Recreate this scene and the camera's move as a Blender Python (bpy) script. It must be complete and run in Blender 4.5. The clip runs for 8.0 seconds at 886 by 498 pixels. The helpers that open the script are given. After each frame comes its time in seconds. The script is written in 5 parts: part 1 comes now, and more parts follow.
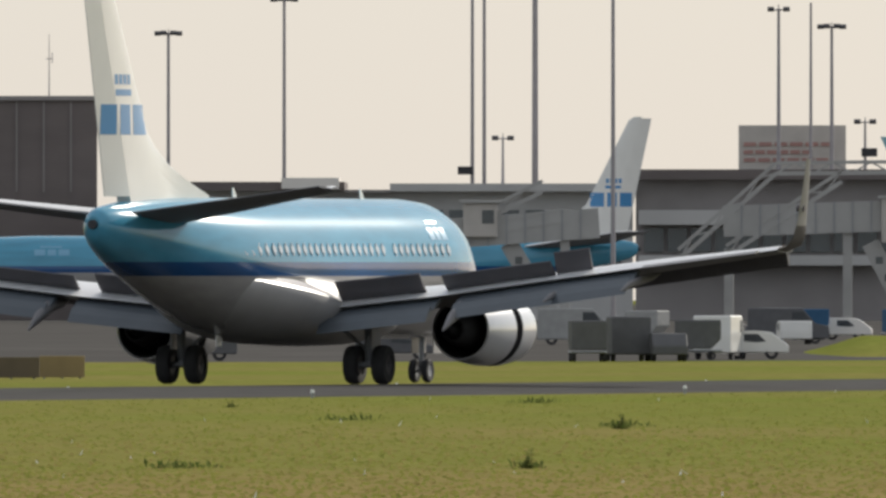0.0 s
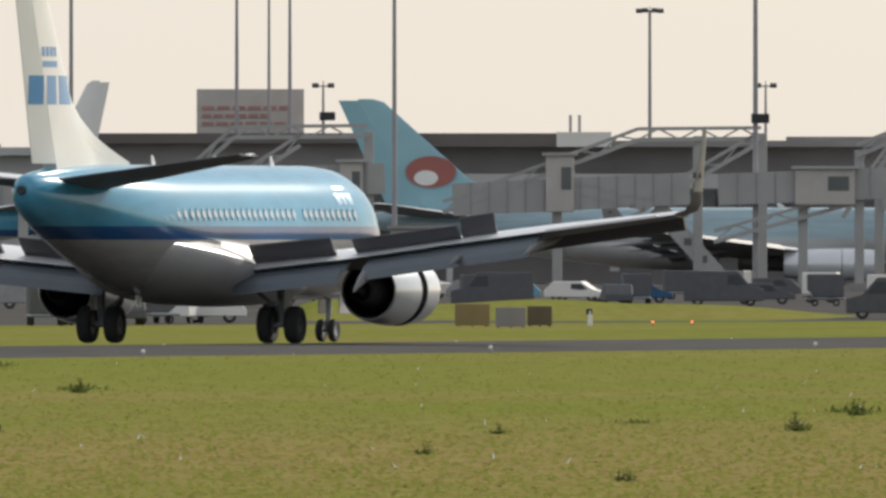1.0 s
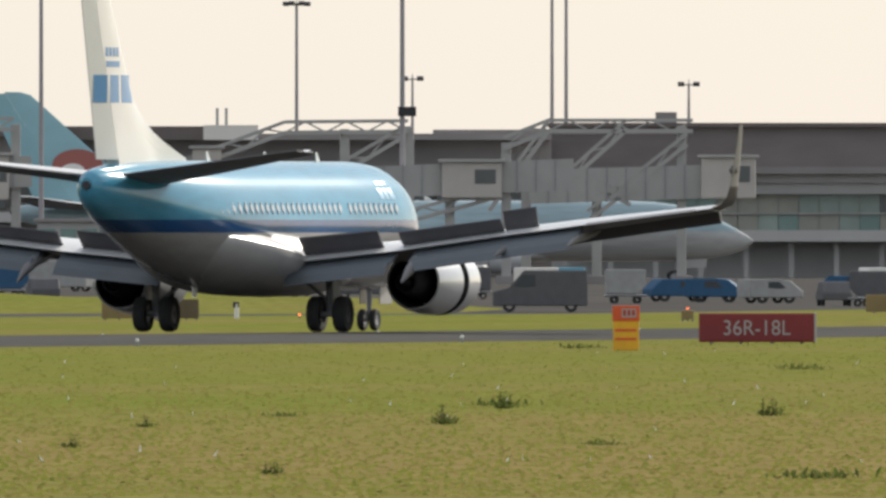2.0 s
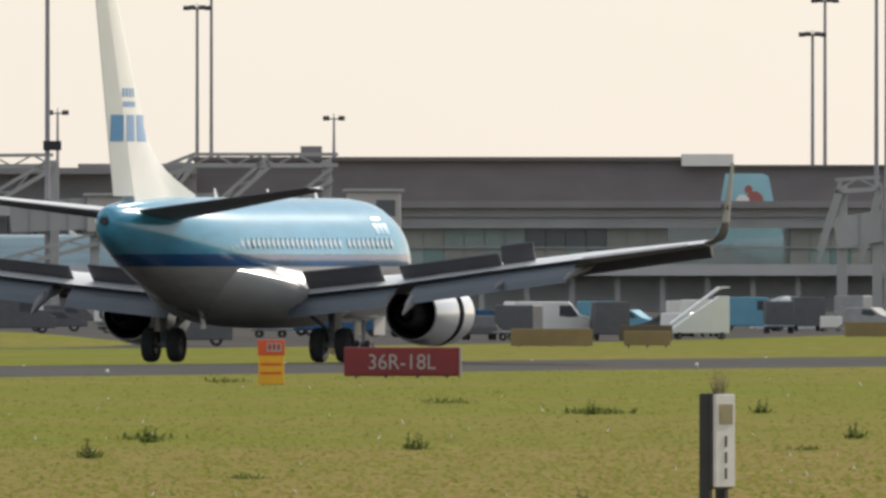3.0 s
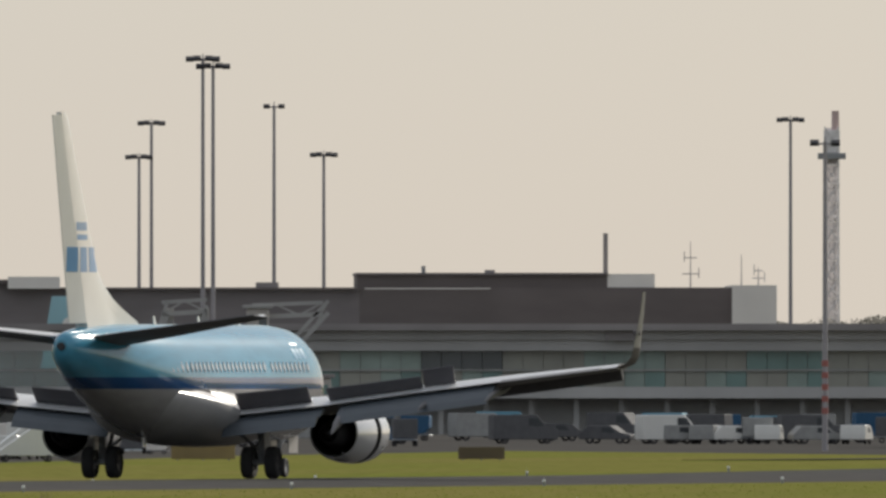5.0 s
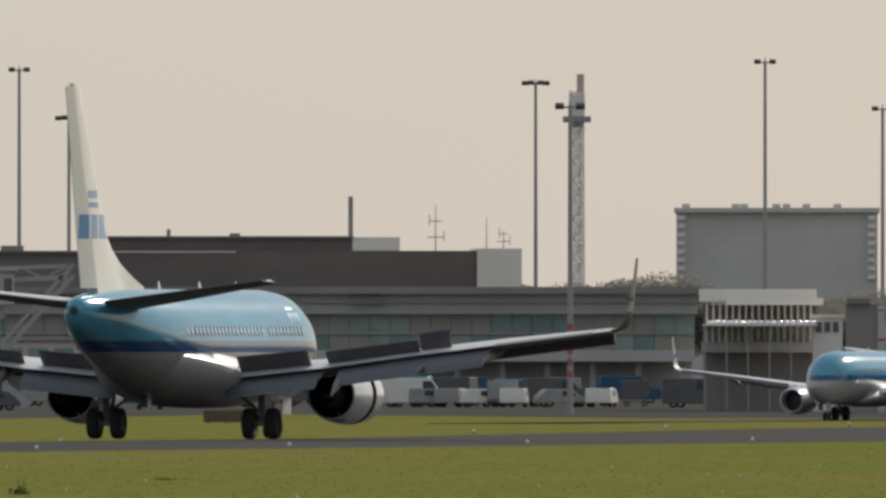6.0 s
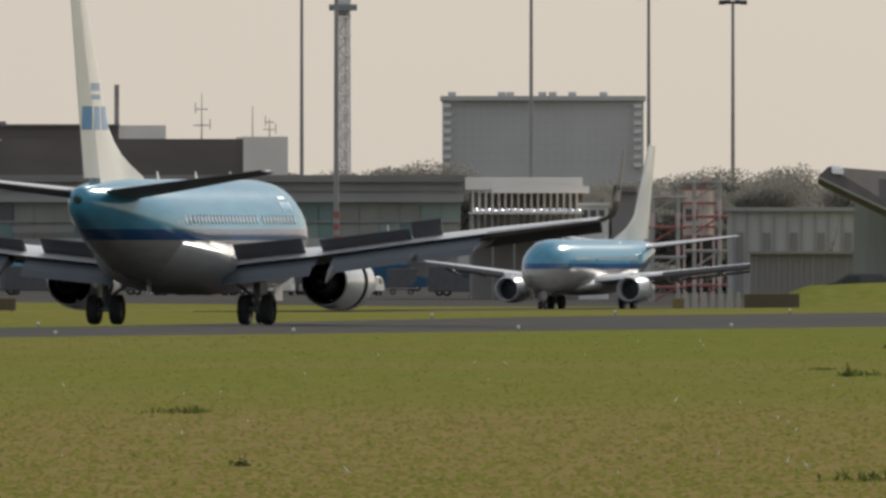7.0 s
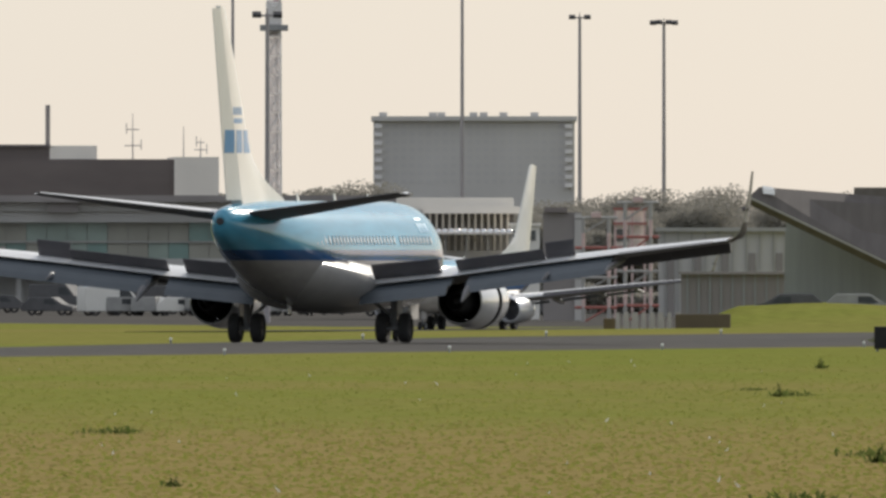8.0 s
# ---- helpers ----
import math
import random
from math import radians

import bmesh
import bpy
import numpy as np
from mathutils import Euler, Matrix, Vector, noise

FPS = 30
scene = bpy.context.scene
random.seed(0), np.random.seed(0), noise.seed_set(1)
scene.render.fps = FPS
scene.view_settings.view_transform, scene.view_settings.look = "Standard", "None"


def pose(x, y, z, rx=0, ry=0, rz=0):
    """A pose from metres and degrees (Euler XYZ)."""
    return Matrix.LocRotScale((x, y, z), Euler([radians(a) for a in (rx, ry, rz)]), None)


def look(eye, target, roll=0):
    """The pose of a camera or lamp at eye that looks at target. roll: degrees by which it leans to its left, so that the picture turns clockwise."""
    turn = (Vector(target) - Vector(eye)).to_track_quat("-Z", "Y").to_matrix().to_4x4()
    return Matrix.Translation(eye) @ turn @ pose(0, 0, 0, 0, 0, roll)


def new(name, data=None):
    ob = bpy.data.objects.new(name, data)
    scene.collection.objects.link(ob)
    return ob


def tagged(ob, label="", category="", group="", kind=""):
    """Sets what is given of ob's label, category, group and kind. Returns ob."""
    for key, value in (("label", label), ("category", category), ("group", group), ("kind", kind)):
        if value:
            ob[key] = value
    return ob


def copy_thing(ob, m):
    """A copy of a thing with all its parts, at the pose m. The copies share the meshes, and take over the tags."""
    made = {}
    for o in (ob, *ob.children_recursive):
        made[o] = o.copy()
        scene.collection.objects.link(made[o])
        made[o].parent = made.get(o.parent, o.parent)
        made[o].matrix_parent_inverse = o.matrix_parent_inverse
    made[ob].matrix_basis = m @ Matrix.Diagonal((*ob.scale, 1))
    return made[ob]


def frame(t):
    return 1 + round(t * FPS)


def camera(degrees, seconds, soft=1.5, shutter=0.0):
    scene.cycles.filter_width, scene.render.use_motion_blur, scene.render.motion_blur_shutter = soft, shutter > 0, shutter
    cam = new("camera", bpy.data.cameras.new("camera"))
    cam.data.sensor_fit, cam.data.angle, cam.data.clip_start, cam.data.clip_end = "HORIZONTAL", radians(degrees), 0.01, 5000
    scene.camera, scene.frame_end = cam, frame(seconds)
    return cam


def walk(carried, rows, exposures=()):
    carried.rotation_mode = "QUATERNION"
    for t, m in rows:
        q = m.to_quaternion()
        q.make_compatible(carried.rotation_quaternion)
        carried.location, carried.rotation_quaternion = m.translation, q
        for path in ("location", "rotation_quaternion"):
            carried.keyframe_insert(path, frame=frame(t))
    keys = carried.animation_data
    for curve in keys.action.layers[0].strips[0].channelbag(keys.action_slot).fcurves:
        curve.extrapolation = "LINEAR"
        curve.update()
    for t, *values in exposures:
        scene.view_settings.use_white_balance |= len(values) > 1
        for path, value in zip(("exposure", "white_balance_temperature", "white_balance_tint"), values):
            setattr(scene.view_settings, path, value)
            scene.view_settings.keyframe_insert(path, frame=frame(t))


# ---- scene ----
# Bearings and dips are kept in survey units of 1/UNIT radian; bearing 2900 points along +y, level sight is LEVEL.
UNIT = 53000.0
NORTH, LEVEL, EYE = 2900.0, 482.0, 3.3
cam = camera(math.degrees(2 * math.atan(784 / UNIT)), 8.0, soft=2.9)
# seconds, pan and tilt of the camera on its stand, in survey units
PAN = [(0.0, 0, 0), (0.3, 336, 12), (0.5, 422, 14.5), (0.7, 599, 24), (0.8, 757, 36), (1.0, 959, 64), (1.2, 1090, 75), (2.3, 1794, 75), (2.5, 1941, 57), (2.7, 2061, 43),
       (3.0, 2212, 16), (3.3, 2394, -35), (3.5, 2498, -56), (3.8, 2674, -47), (4.0, 2766, -29), (4.2, 2907, -13), (5.3, 3574, -243), (5.5, 3681, -228), (5.8, 3771, -158),
       (6.0, 3855, -136), (6.2, 3930, -123), (6.5, 4096, -150), (6.8, 4217, -70), (7.0, 4269, 62), (7.2, 4287, 76), (7.5, 4344, 36), (7.7, 4359, 15), (8.0, 4391, 26)]
EXPOSURES = [(0.0, -0.17), (0.5, -0.19), (1.0, -0.08), (2.5, 0.05), (3.0, 0.02), (3.5, -0.15), (4.2, -0.28), (5.4, -0.56), (6.5, -0.58), (7.0, -0.56), (7.5, -0.12), (8.0, -0.18)]


def bearing(x):
    return (x - NORTH) / UNIT


walk(cam, [(t, pose(0, 0, EYE, 90 + math.degrees((LEVEL - oy - 441) / UNIT), 0, -math.degrees(bearing(784 + ox))))
           for t, ox, oy in PAN], EXPOSURES)

# ---- light ----
SUN_AZ, SUN_EL = 32.0, 27.0     # degrees to the right of +y, and above the horizon
world = bpy.data.worlds.new("sky")
scene.world = world
world.use_nodes = True
wt = world.node_tree
sky = wt.nodes.new("ShaderNodeTexSky")
sky.sky_type, sky.sun_disc = "NISHITA", False
sky.sun_elevation, sky.sun_rotation = radians(SUN_EL), radians(SUN_AZ)
sky.air_density, sky.dust_density, sky.ozone_density = 1.0, 0.6, 1.0
# a hazy day: an even veil over the clear sky
veil = wt.nodes.new("ShaderNodeMixRGB")
veil.blend_type, veil.inputs[0].default_value, veil.inputs[2].default_value = "ADD", 1.0, (10.7, 10.9, 11.3, 1)
thin = wt.nodes.new("ShaderNodeMixRGB")
thin.blend_type, thin.inputs[0].default_value, thin.inputs[2].default_value = "MULTIPLY", 1.0, (0.65, 0.65, 0.65, 1)
wt.links.new(sky.outputs[0], thin.inputs[1])
wt.links.new(thin.outputs[0], veil.inputs[1])
wt.links.new(veil.outputs[0], wt.nodes["Background"].inputs[0])
wt.nodes["Background"].inputs[1].default_value = 0.05
sun = new("sun", bpy.data.lights.new("sun", "SUN"))
sun.data.energy, sun.data.angle, sun.data.color = 5.0, radians(0.6), (1.0, 0.93, 0.82)
ra, re = radians(SUN_AZ), radians(SUN_EL)
sun.matrix_world = look((math.sin(ra) * math.cos(re) * 300, math.cos(ra) * math.cos(re) * 300, math.sin(re) * 300), (0, 0, 0))
# ---- materials ----
def material(name, color, rough=0.6, metal=0.0, vary=0.15, scale=4.0, bump=0.0, coat=0.0, ramp=None, stretch=(1, 1, 1), spec=0.5):
    """Principled surface; its colour wanders by `vary` at two scales (metres: 1/scale and 8/scale)."""
    m = bpy.data.materials.new(name)
    m.use_nodes = True
    nt = m.node_tree
    bs = nt.nodes["Principled BSDF"]
    bs.inputs["Roughness"].default_value = rough
    bs.inputs["Metallic"].default_value = metal
    bs.inputs["Coat Weight"].default_value = coat
    bs.inputs["Coat Roughness"].default_value = 0.08
    bs.inputs["Specular IOR Level"].default_value = spec
    tc = nt.nodes.new("ShaderNodeTexCoord")
    mp = nt.nodes.new("ShaderNodeMapping")
    mp.inputs["Scale"].default_value = stretch
    nt.links.new(tc.outputs["Object"], mp.inputs[0])
    n1, n2 = nt.nodes.new("ShaderNodeTexNoise"), nt.nodes.new("ShaderNodeTexNoise")
    n1.inputs["Scale"].default_value, n1.inputs["Detail"].default_value = scale, 6
    n2.inputs["Scale"].default_value, n2.inputs["Detail"].default_value = scale / 8, 3
    for n in (n1, n2):
        nt.links.new(mp.outputs[0], n.inputs["Vector"])
    mix = nt.nodes.new("ShaderNodeMath")
    mix.operation = "MULTIPLY_ADD"
    nt.links.new(n1.outputs[0], mix.inputs[0])
    mix.inputs[1].default_value = 0.5
    half = nt.nodes.new("ShaderNodeMath")
    half.operation, half.inputs[1].default_value = "MULTIPLY", 0.5
    nt.links.new(n2.outputs[0], half.inputs[0])
    nt.links.new(half.outputs[0], mix.inputs[2])
    cr = nt.nodes.new("ShaderNodeValToRGB")
    cr.color_ramp.elements[0].position, cr.color_ramp.elements[1].position = 0.3, 0.7
    if ramp:
        a, b = ramp
    else:
        a = [c * (1 - vary) for c in color]
        b = [min(1, c * (1 + vary)) for c in color]
    cr.color_ramp.elements[0].color, cr.color_ramp.elements[1].color = (*a, 1), (*b, 1)
    nt.links.new(mix.outputs[0], cr.inputs[0])
    nt.links.new(cr.outputs[0], bs.inputs["Base Color"])
    if bump:
        bp = nt.nodes.new("ShaderNodeBump")
        bp.inputs["Strength"].default_value, bp.inputs["Distance"].default_value = bump, 0.05
        nt.links.new(n1.outputs[0], bp.inputs["Height"])
        nt.links.new(bp.outputs[0], bs.inputs["Normal"])
    return m


def leafy(name, a, b, through_share=0.5):
    """Thin leaves: each island its own shade between a and b, with light shining through."""
    m = material(name, a, 0.8, 0, 0.2, 1.0, spec=0.1)
    nt = m.node_tree
    bs = nt.nodes["Principled BSDF"]
    gi = nt.nodes.new("ShaderNodeNewGeometry")
    cr = nt.nodes.new("ShaderNodeValToRGB")
    cr.color_ramp.elements[0].color, cr.color_ramp.elements[1].color = (*a, 1), (*b, 1)
    nt.links.new(gi.outputs["Random Per Island"], cr.inputs[0])
    nt.links.new(cr.outputs[0], bs.inputs["Base Color"])
    tr = nt.nodes.new("ShaderNodeBsdfTranslucent")
    mx = nt.nodes.new("ShaderNodeMixShader")
    mx.inputs[0].default_value = through_share
    nt.links.new(cr.outputs[0], tr.inputs[0])
    nt.links.new(bs.outputs[0], mx.inputs[1])
    nt.links.new(tr.outputs[0], mx.inputs[2])
    nt.links.new(mx.outputs[0], nt.nodes["Material Output"].inputs[0])
    return m


def livery(name, top, band, belly, low, high):
    """Aircraft paint in three bands by height on the fuselage."""
    m = material(name, top, 0.15, 0, 0.06, 1.2, coat=0.25, spec=0.4)
    nt = m.node_tree
    bs = nt.nodes["Principled BSDF"]
    tc = nt.nodes.new("ShaderNodeTexCoord")
    sep = nt.nodes.new("ShaderNodeSeparateXYZ")
    nt.links.new(tc.outputs["Object"], sep.inputs[0])
    old = bs.inputs["Base Color"].links[0].from_socket
    prev = old
    for height, col in ((high, band), (low, belly)):
        gt = nt.nodes.new("ShaderNodeMath")
        gt.operation, gt.inputs[1].default_value = "LESS_THAN", height
        nt.links.new(sep.outputs[2], gt.inputs[0])
        mx = nt.nodes.new("ShaderNodeMixRGB")
        mx.inputs[2].default_value = (*col, 1)
        nt.links.new(gt.outputs[0], mx.inputs[0])
        nt.links.new(prev, mx.inputs[1])
        prev = mx.outputs[0]
    # grime streaks
    ns = nt.nodes.new("ShaderNodeTexNoise")
    ns.inputs["Scale"].default_value, ns.inputs["Detail"].default_value = 3.0, 5
    mp = nt.nodes.new("ShaderNodeMapping")
    mp.inputs["Scale"].default_value = (1, 0.15, 1)
    nt.links.new(tc.outputs["Object"], mp.inputs[0])
    nt.links.new(mp.outputs[0], ns.inputs["Vector"])
    rm = nt.nodes.new("ShaderNodeMapRange")
    rm.inputs[1].default_value, rm.inputs[2].default_value, rm.inputs[3].default_value, rm.inputs[4].default_value = 0.35, 0.7, 1.0, 0.82
    nt.links.new(ns.outputs[0], rm.inputs[0])
    mul = nt.nodes.new("ShaderNodeMixRGB")
    mul.blend_type, mul.inputs[0].default_value = "MULTIPLY", 1.0
    nt.links.new(prev, mul.inputs[1])
    nt.links.new(rm.outputs[0], mul.inputs[2])
    nt.links.new(mul.outputs[0], bs.inputs["Base Color"])
    return m


M = {
    "asphalt": material("asphalt", (0.05, 0.048, 0.046), 0.9, 0, 0.35, 0.6, 0.2, stretch=(1, 0.2, 1), spec=0.04),
    "concrete": material("concrete", (0.24, 0.235, 0.22), 0.85, 0, 0.15, 0.5, 0.1),
    "tarmac": material("worn_tarmac", (0.095, 0.091, 0.086), 0.95, 0, 0.25, 0.3, 0.1, spec=0.0),
    "belly": material("light_grey_paint", (0.42, 0.41, 0.4), 0.3, 0, 0.12, 1.5, spec=0.4),
    "white": material("white_paint", (0.78, 0.77, 0.73), 0.3, 0, 0.05, 1.0, coat=0.4),
    # wing grey, darkened to hold the shade of the backlit underside
    "skin": material("shaded_wing_grey", (0.2, 0.195, 0.2), 0.5, 0.0, 0.12, 1.5),
    "flap": material("grey_flap_paint", (0.105, 0.122, 0.14), 0.45, 0.1, 0.1, 2.0),
    "panel": material("dark_grey_spoiler_paint", (0.115, 0.11, 0.12), 0.55, 0.1, 0.12, 2.0),
    "metal": material("polished_aluminium", (0.75, 0.75, 0.76), 0.22, 1.0, 0.05, 2.0),
    "winglet": material("winglet_root_paint", (0.13, 0.115, 0.12), 0.55, 0, 0.1, 1.5),
    "blade": material("pale_winglet_paint", (0.28, 0.27, 0.27), 0.5, 0, 0.1, 1.5),
    "shelter": material("shelter_canvas", (0.5, 0.54, 0.55), 0.7, 0, 0.1, 1.0),
    "cab": material("boarding_bridge_cab", (0.5, 0.47, 0.43), 0.75, 0, 0.15, 0.5),
    # paler copy of the wing grey: sunlight coloured into the upper faces
    "wing_top": material("sunlit_wing_grey", (0.78, 0.78, 0.78), 0.28, 0, 0.08, 1.5),
    # stabilizer grey, darkened for the shade on its underside
    "stab": material("shaded_stabilizer_grey", (0.2, 0.2, 0.215), 0.6, 0, 0.12, 1.5, spec=0.2),
    "pale_blue": material("pale_blue_emblem_paint", (0.2, 0.43, 0.6), 0.3, 0, 0.05, 1.0),
    "dark_paint": material("dark_vehicle_paint", (0.13, 0.13, 0.135), 0.75, 0, 0.15, 2.0, spec=0.15),
    "mid_paint": material("grey_vehicle_paint", (0.36, 0.36, 0.35), 0.75, 0, 0.15, 2.0, spec=0.15),
    "nacelle": material("nacelle_paint", (0.7, 0.71, 0.73), 0.22, 0.3, 0.06, 2.0, coat=0.5),
    "dark": material("dark_metal", (0.05, 0.05, 0.055), 0.5, 0.6, 0.2, 3.0),
    "rubber": material("black_rubber", (0.035, 0.034, 0.035), 0.85, 0, 0.2, 6.0),
    "soot": material("near_black_matte", (0.035, 0.034, 0.036), 0.8, 0, 0.2, 3.0, spec=0.1),
    "steel": material("painted_steel_grey", (0.3, 0.31, 0.32), 0.5, 0.4, 0.12, 3.0),
    "mast": material("galvanised_mast", (0.36, 0.34, 0.35), 0.7, 0.0, 0.15, 0.8),
    # window glass, lightened with the terminal walls to hold haze
    "glass": material("dark_window_glass", (0.08, 0.09, 0.095), 0.22, 0, 0.2, 0.3, spec=0.8),
    "cab_glass": material("dusty_vehicle_glass", (0.07, 0.075, 0.08), 0.5, 0, 0.2, 2.0, spec=0.25),
    "pane": material("cabin_window", (0.55, 0.6, 0.62), 0.12, 0, 0.1, 3.0, coat=0.8),
    "blue": material("blue_paint", (0.045, 0.115, 0.21), 0.7, 0, 0.1, 2.0, spec=0.15),
    "sky_blue": material("light_blue_paint", (0.16, 0.36, 0.47), 0.7, 0, 0.1, 1.0, spec=0.15),
    "emblem": material("emblem_blue", (0.05, 0.24, 0.5), 0.3, 0, 0.05, 1.0, coat=0.4),
    "emblem_red": material("emblem_red", (0.36, 0.12, 0.1), 0.4, 0, 0.05, 1.0),
    # fin teal, paled to take in the haze before the parked airliners
    "teal": material("hazed_teal_paint", (0.27, 0.49, 0.55), 0.35, 0, 0.06, 1.0, coat=0.2),
    "red": material("red_paint", (0.4, 0.04, 0.03), 0.5, 0, 0.12, 3.0),
    "sign_red": material("sign_face_red", (0.22, 0.02, 0.025), 0.45, 0, 0.12, 3.0),
    "letter": material("sign_letter_white", (0.4, 0.36, 0.355), 0.5, 0, 0.06, 5.0),
    "orange": material("orange_paint", (0.7, 0.1, 0.025), 0.5, 0, 0.1, 5.0),
    "yellow": material("yellow_paint", (0.8, 0.42, 0.02), 0.5, 0, 0.1, 5.0),
    # brown, dark and grey claddings: base colours raised to stand for haze
    "brown_roof": material("hazed_brown_cladding", (0.16, 0.135, 0.128), 0.7, 0, 0.2, 0.15, stretch=(1, 1, 3)),
    "dark_wall": material("hazed_dark_cladding", (0.29, 0.268, 0.26), 0.85, 0, 0.2, 0.2),
    "umber_wall": material("umber_sheet_cladding", (0.215, 0.19, 0.188), 0.75, 0, 0.18, 0.2, stretch=(1, 1, 3)),
    "warm_glass": material("dusty_beige_glazing", (0.33, 0.325, 0.28), 0.3, 0, 0.2, 0.3),
    "mint_glass": material("pale_mint_glazing", (0.3, 0.37, 0.33), 0.25, 0, 0.25, 0.3),
    "grey_wall": material("hazed_grey_cladding", (0.5, 0.49, 0.475), 0.8, 0, 0.15, 0.2),
    "pale_wall": material("pale_concrete_panel", (0.82, 0.78, 0.72), 0.85, 0, 0.1, 0.2),
    # green glazing, likewise lightened for haze
    "green_glass": material("green_tinted_glazing", (0.17, 0.28, 0.26), 0.15, 0, 0.3, 0.12, spec=0.7),
    "bridge": material("boarding_bridge_grey", (0.38, 0.375, 0.36), 0.6, 0, 0.15, 0.4),
    # far wall and glazing: lightened and evened out in colour for haze
    "far_wall": material("hazed_far_facade", (0.6, 0.585, 0.57), 0.85, 0, 0.1, 0.15, spec=0.1),
    "far_glass": material("hazed_far_glazing", (0.57, 0.558, 0.55), 0.85, 0, 0.15, 0.15),
    "tower": material("pale_tower_cladding", (0.8, 0.78, 0.77), 0.6, 0, 0.12, 0.5),
    "dull_red": material("muted_red_paint", (0.36, 0.13, 0.11), 0.7, 0, 0.2, 0.8),
    "faint_red": material("faint_red_lettering", (0.42, 0.24, 0.21), 0.7, 0, 0.2, 0.8),
    "pale_pink": material("pale_red_white_paint", (0.6, 0.46, 0.44), 0.6, 0, 0.2, 0.8),
    "bark": material("bark", (0.12, 0.09, 0.06), 0.9, 0, 0.25, 3.0, 0.4),
    # far leaves: distance haze is mixed into this pale grey green
    "leaf": leafy("hazed_foliage", (0.29, 0.278, 0.245), (0.31, 0.297, 0.26), 0.35),
    "weed": leafy("weed_leaf", (0.06, 0.09, 0.02), (0.14, 0.16, 0.05)),
    "straw": material("dry_grass", (0.3, 0.26, 0.14), 0.85, 0, 0.3, 8.0),
    "board": material("weathered_white_board", (0.72, 0.7, 0.66), 0.7, 0, 0.1, 6.0),
    "hangar_roof": material("brown_ribbed_roof", (0.15, 0.135, 0.128), 0.9, 0, 0.25, 0.5, stretch=(3, 0.3, 1)),
    "hangar_wall": material("teal_grey_sheet_wall", (0.3, 0.32, 0.315), 0.7, 0, 0.15, 0.6, stretch=(4, 1, 0.2)),
    "lamp_glass": material("lamp_lens", (0.85, 0.85, 0.82), 0.1, 0, 0.03, 3.0, coat=1.0),
    "brown_box": material("brown_sign_back", (0.13, 0.1, 0.06), 0.7, 0, 0.2, 1.0),
    "ochre_box": material("ochre_sign_back", (0.27, 0.2, 0.09), 0.7, 0, 0.2, 1.0),
}
M["livery"] = livery("blue_white_livery", (0.085, 0.34, 0.5), (0.016, 0.085, 0.24), (0.42, 0.405, 0.39), 3.1, 3.5)
M["livery_pale"] = livery("pale_blue_livery", (0.3, 0.41, 0.45), (0.42, 0.43, 0.43), (0.42, 0.42, 0.41), 3.0, 3.3)
M["sheeting"] = leafy("translucent_white_sheeting", (0.6, 0.585, 0.585), (0.68, 0.66, 0.66), 0.75)
M["clear_glass"] = material("pale_teal_clear_glass", (0.75, 0.88, 0.87), 0.05, 0, 0.05, 0.5)
M["clear_glass"].node_tree.nodes["Principled BSDF"].inputs["Transmission Weight"].default_value = 0.9
# ---- building tools ----
def part(name, bm, mat, parent=None, label="", smooth=False):
    """Links a bmesh as one mesh object, under a thing if one is given."""
    me = bpy.data.meshes.new(name)
    bmesh.ops.recalc_face_normals(bm, faces=bm.faces)
    if smooth:
        for f in bm.faces:
            f.smooth = True
    bm.to_mesh(me)
    bm.free()
    me.materials.append(M[mat] if isinstance(mat, str) else mat)
    if smooth:
        me.set_sharp_from_angle(angle=radians(40))
    ob = new(name, me)
    if parent:
        ob.parent = parent
    if label:
        tagged(ob, label)
    return ob


def thing(name, label, category, m=None, group="", kind=""):
    ob = new(name)
    if m is not None:
        ob.matrix_basis = m
    return tagged(ob, label, category, group, kind)


def box(bm, x0, x1, y0, y1, z0, z1, bevel=0.0, m=None):
    r = bmesh.ops.create_cube(bm, size=1.0)
    t = Matrix.Translation(((x0 + x1) / 2, (y0 + y1) / 2, (z0 + z1) / 2)) @ Matrix.Diagonal((x1 - x0, y1 - y0, z1 - z0, 1))
    bmesh.ops.transform(bm, matrix=t if m is None else m @ t, verts=r["verts"])
    if bevel:
        edges = list({e for v in r["verts"] for e in v.link_edges})
        bmesh.ops.bevel(bm, geom=edges, offset=bevel, segments=2, affect="EDGES", profile=0.6)
    return bm


def rod(bm, a, b, r0, r1=None, n=10):
    a, b = Vector(a), Vector(b)
    d = b - a
    m = Matrix.Translation((a + b) / 2) @ d.to_track_quat("Z", "Y").to_matrix().to_4x4()
    bmesh.ops.create_cone(bm, cap_ends=True, segments=n, radius1=r0, radius2=r0 if r1 is None else r1, depth=d.length, matrix=m)
    return bm


def loft(bm, rings, caps=True):
    rows = [[bm.verts.new(p) for p in ring] for ring in rings]
    n = len(rows[0])
    for a, b in zip(rows, rows[1:]):
        for i in range(n):
            bm.faces.new((a[i], a[(i + 1) % n], b[(i + 1) % n], b[i]))
    if caps:
        bm.faces.new(rows[0])
        bm.faces.new(rows[-1])
    return bm


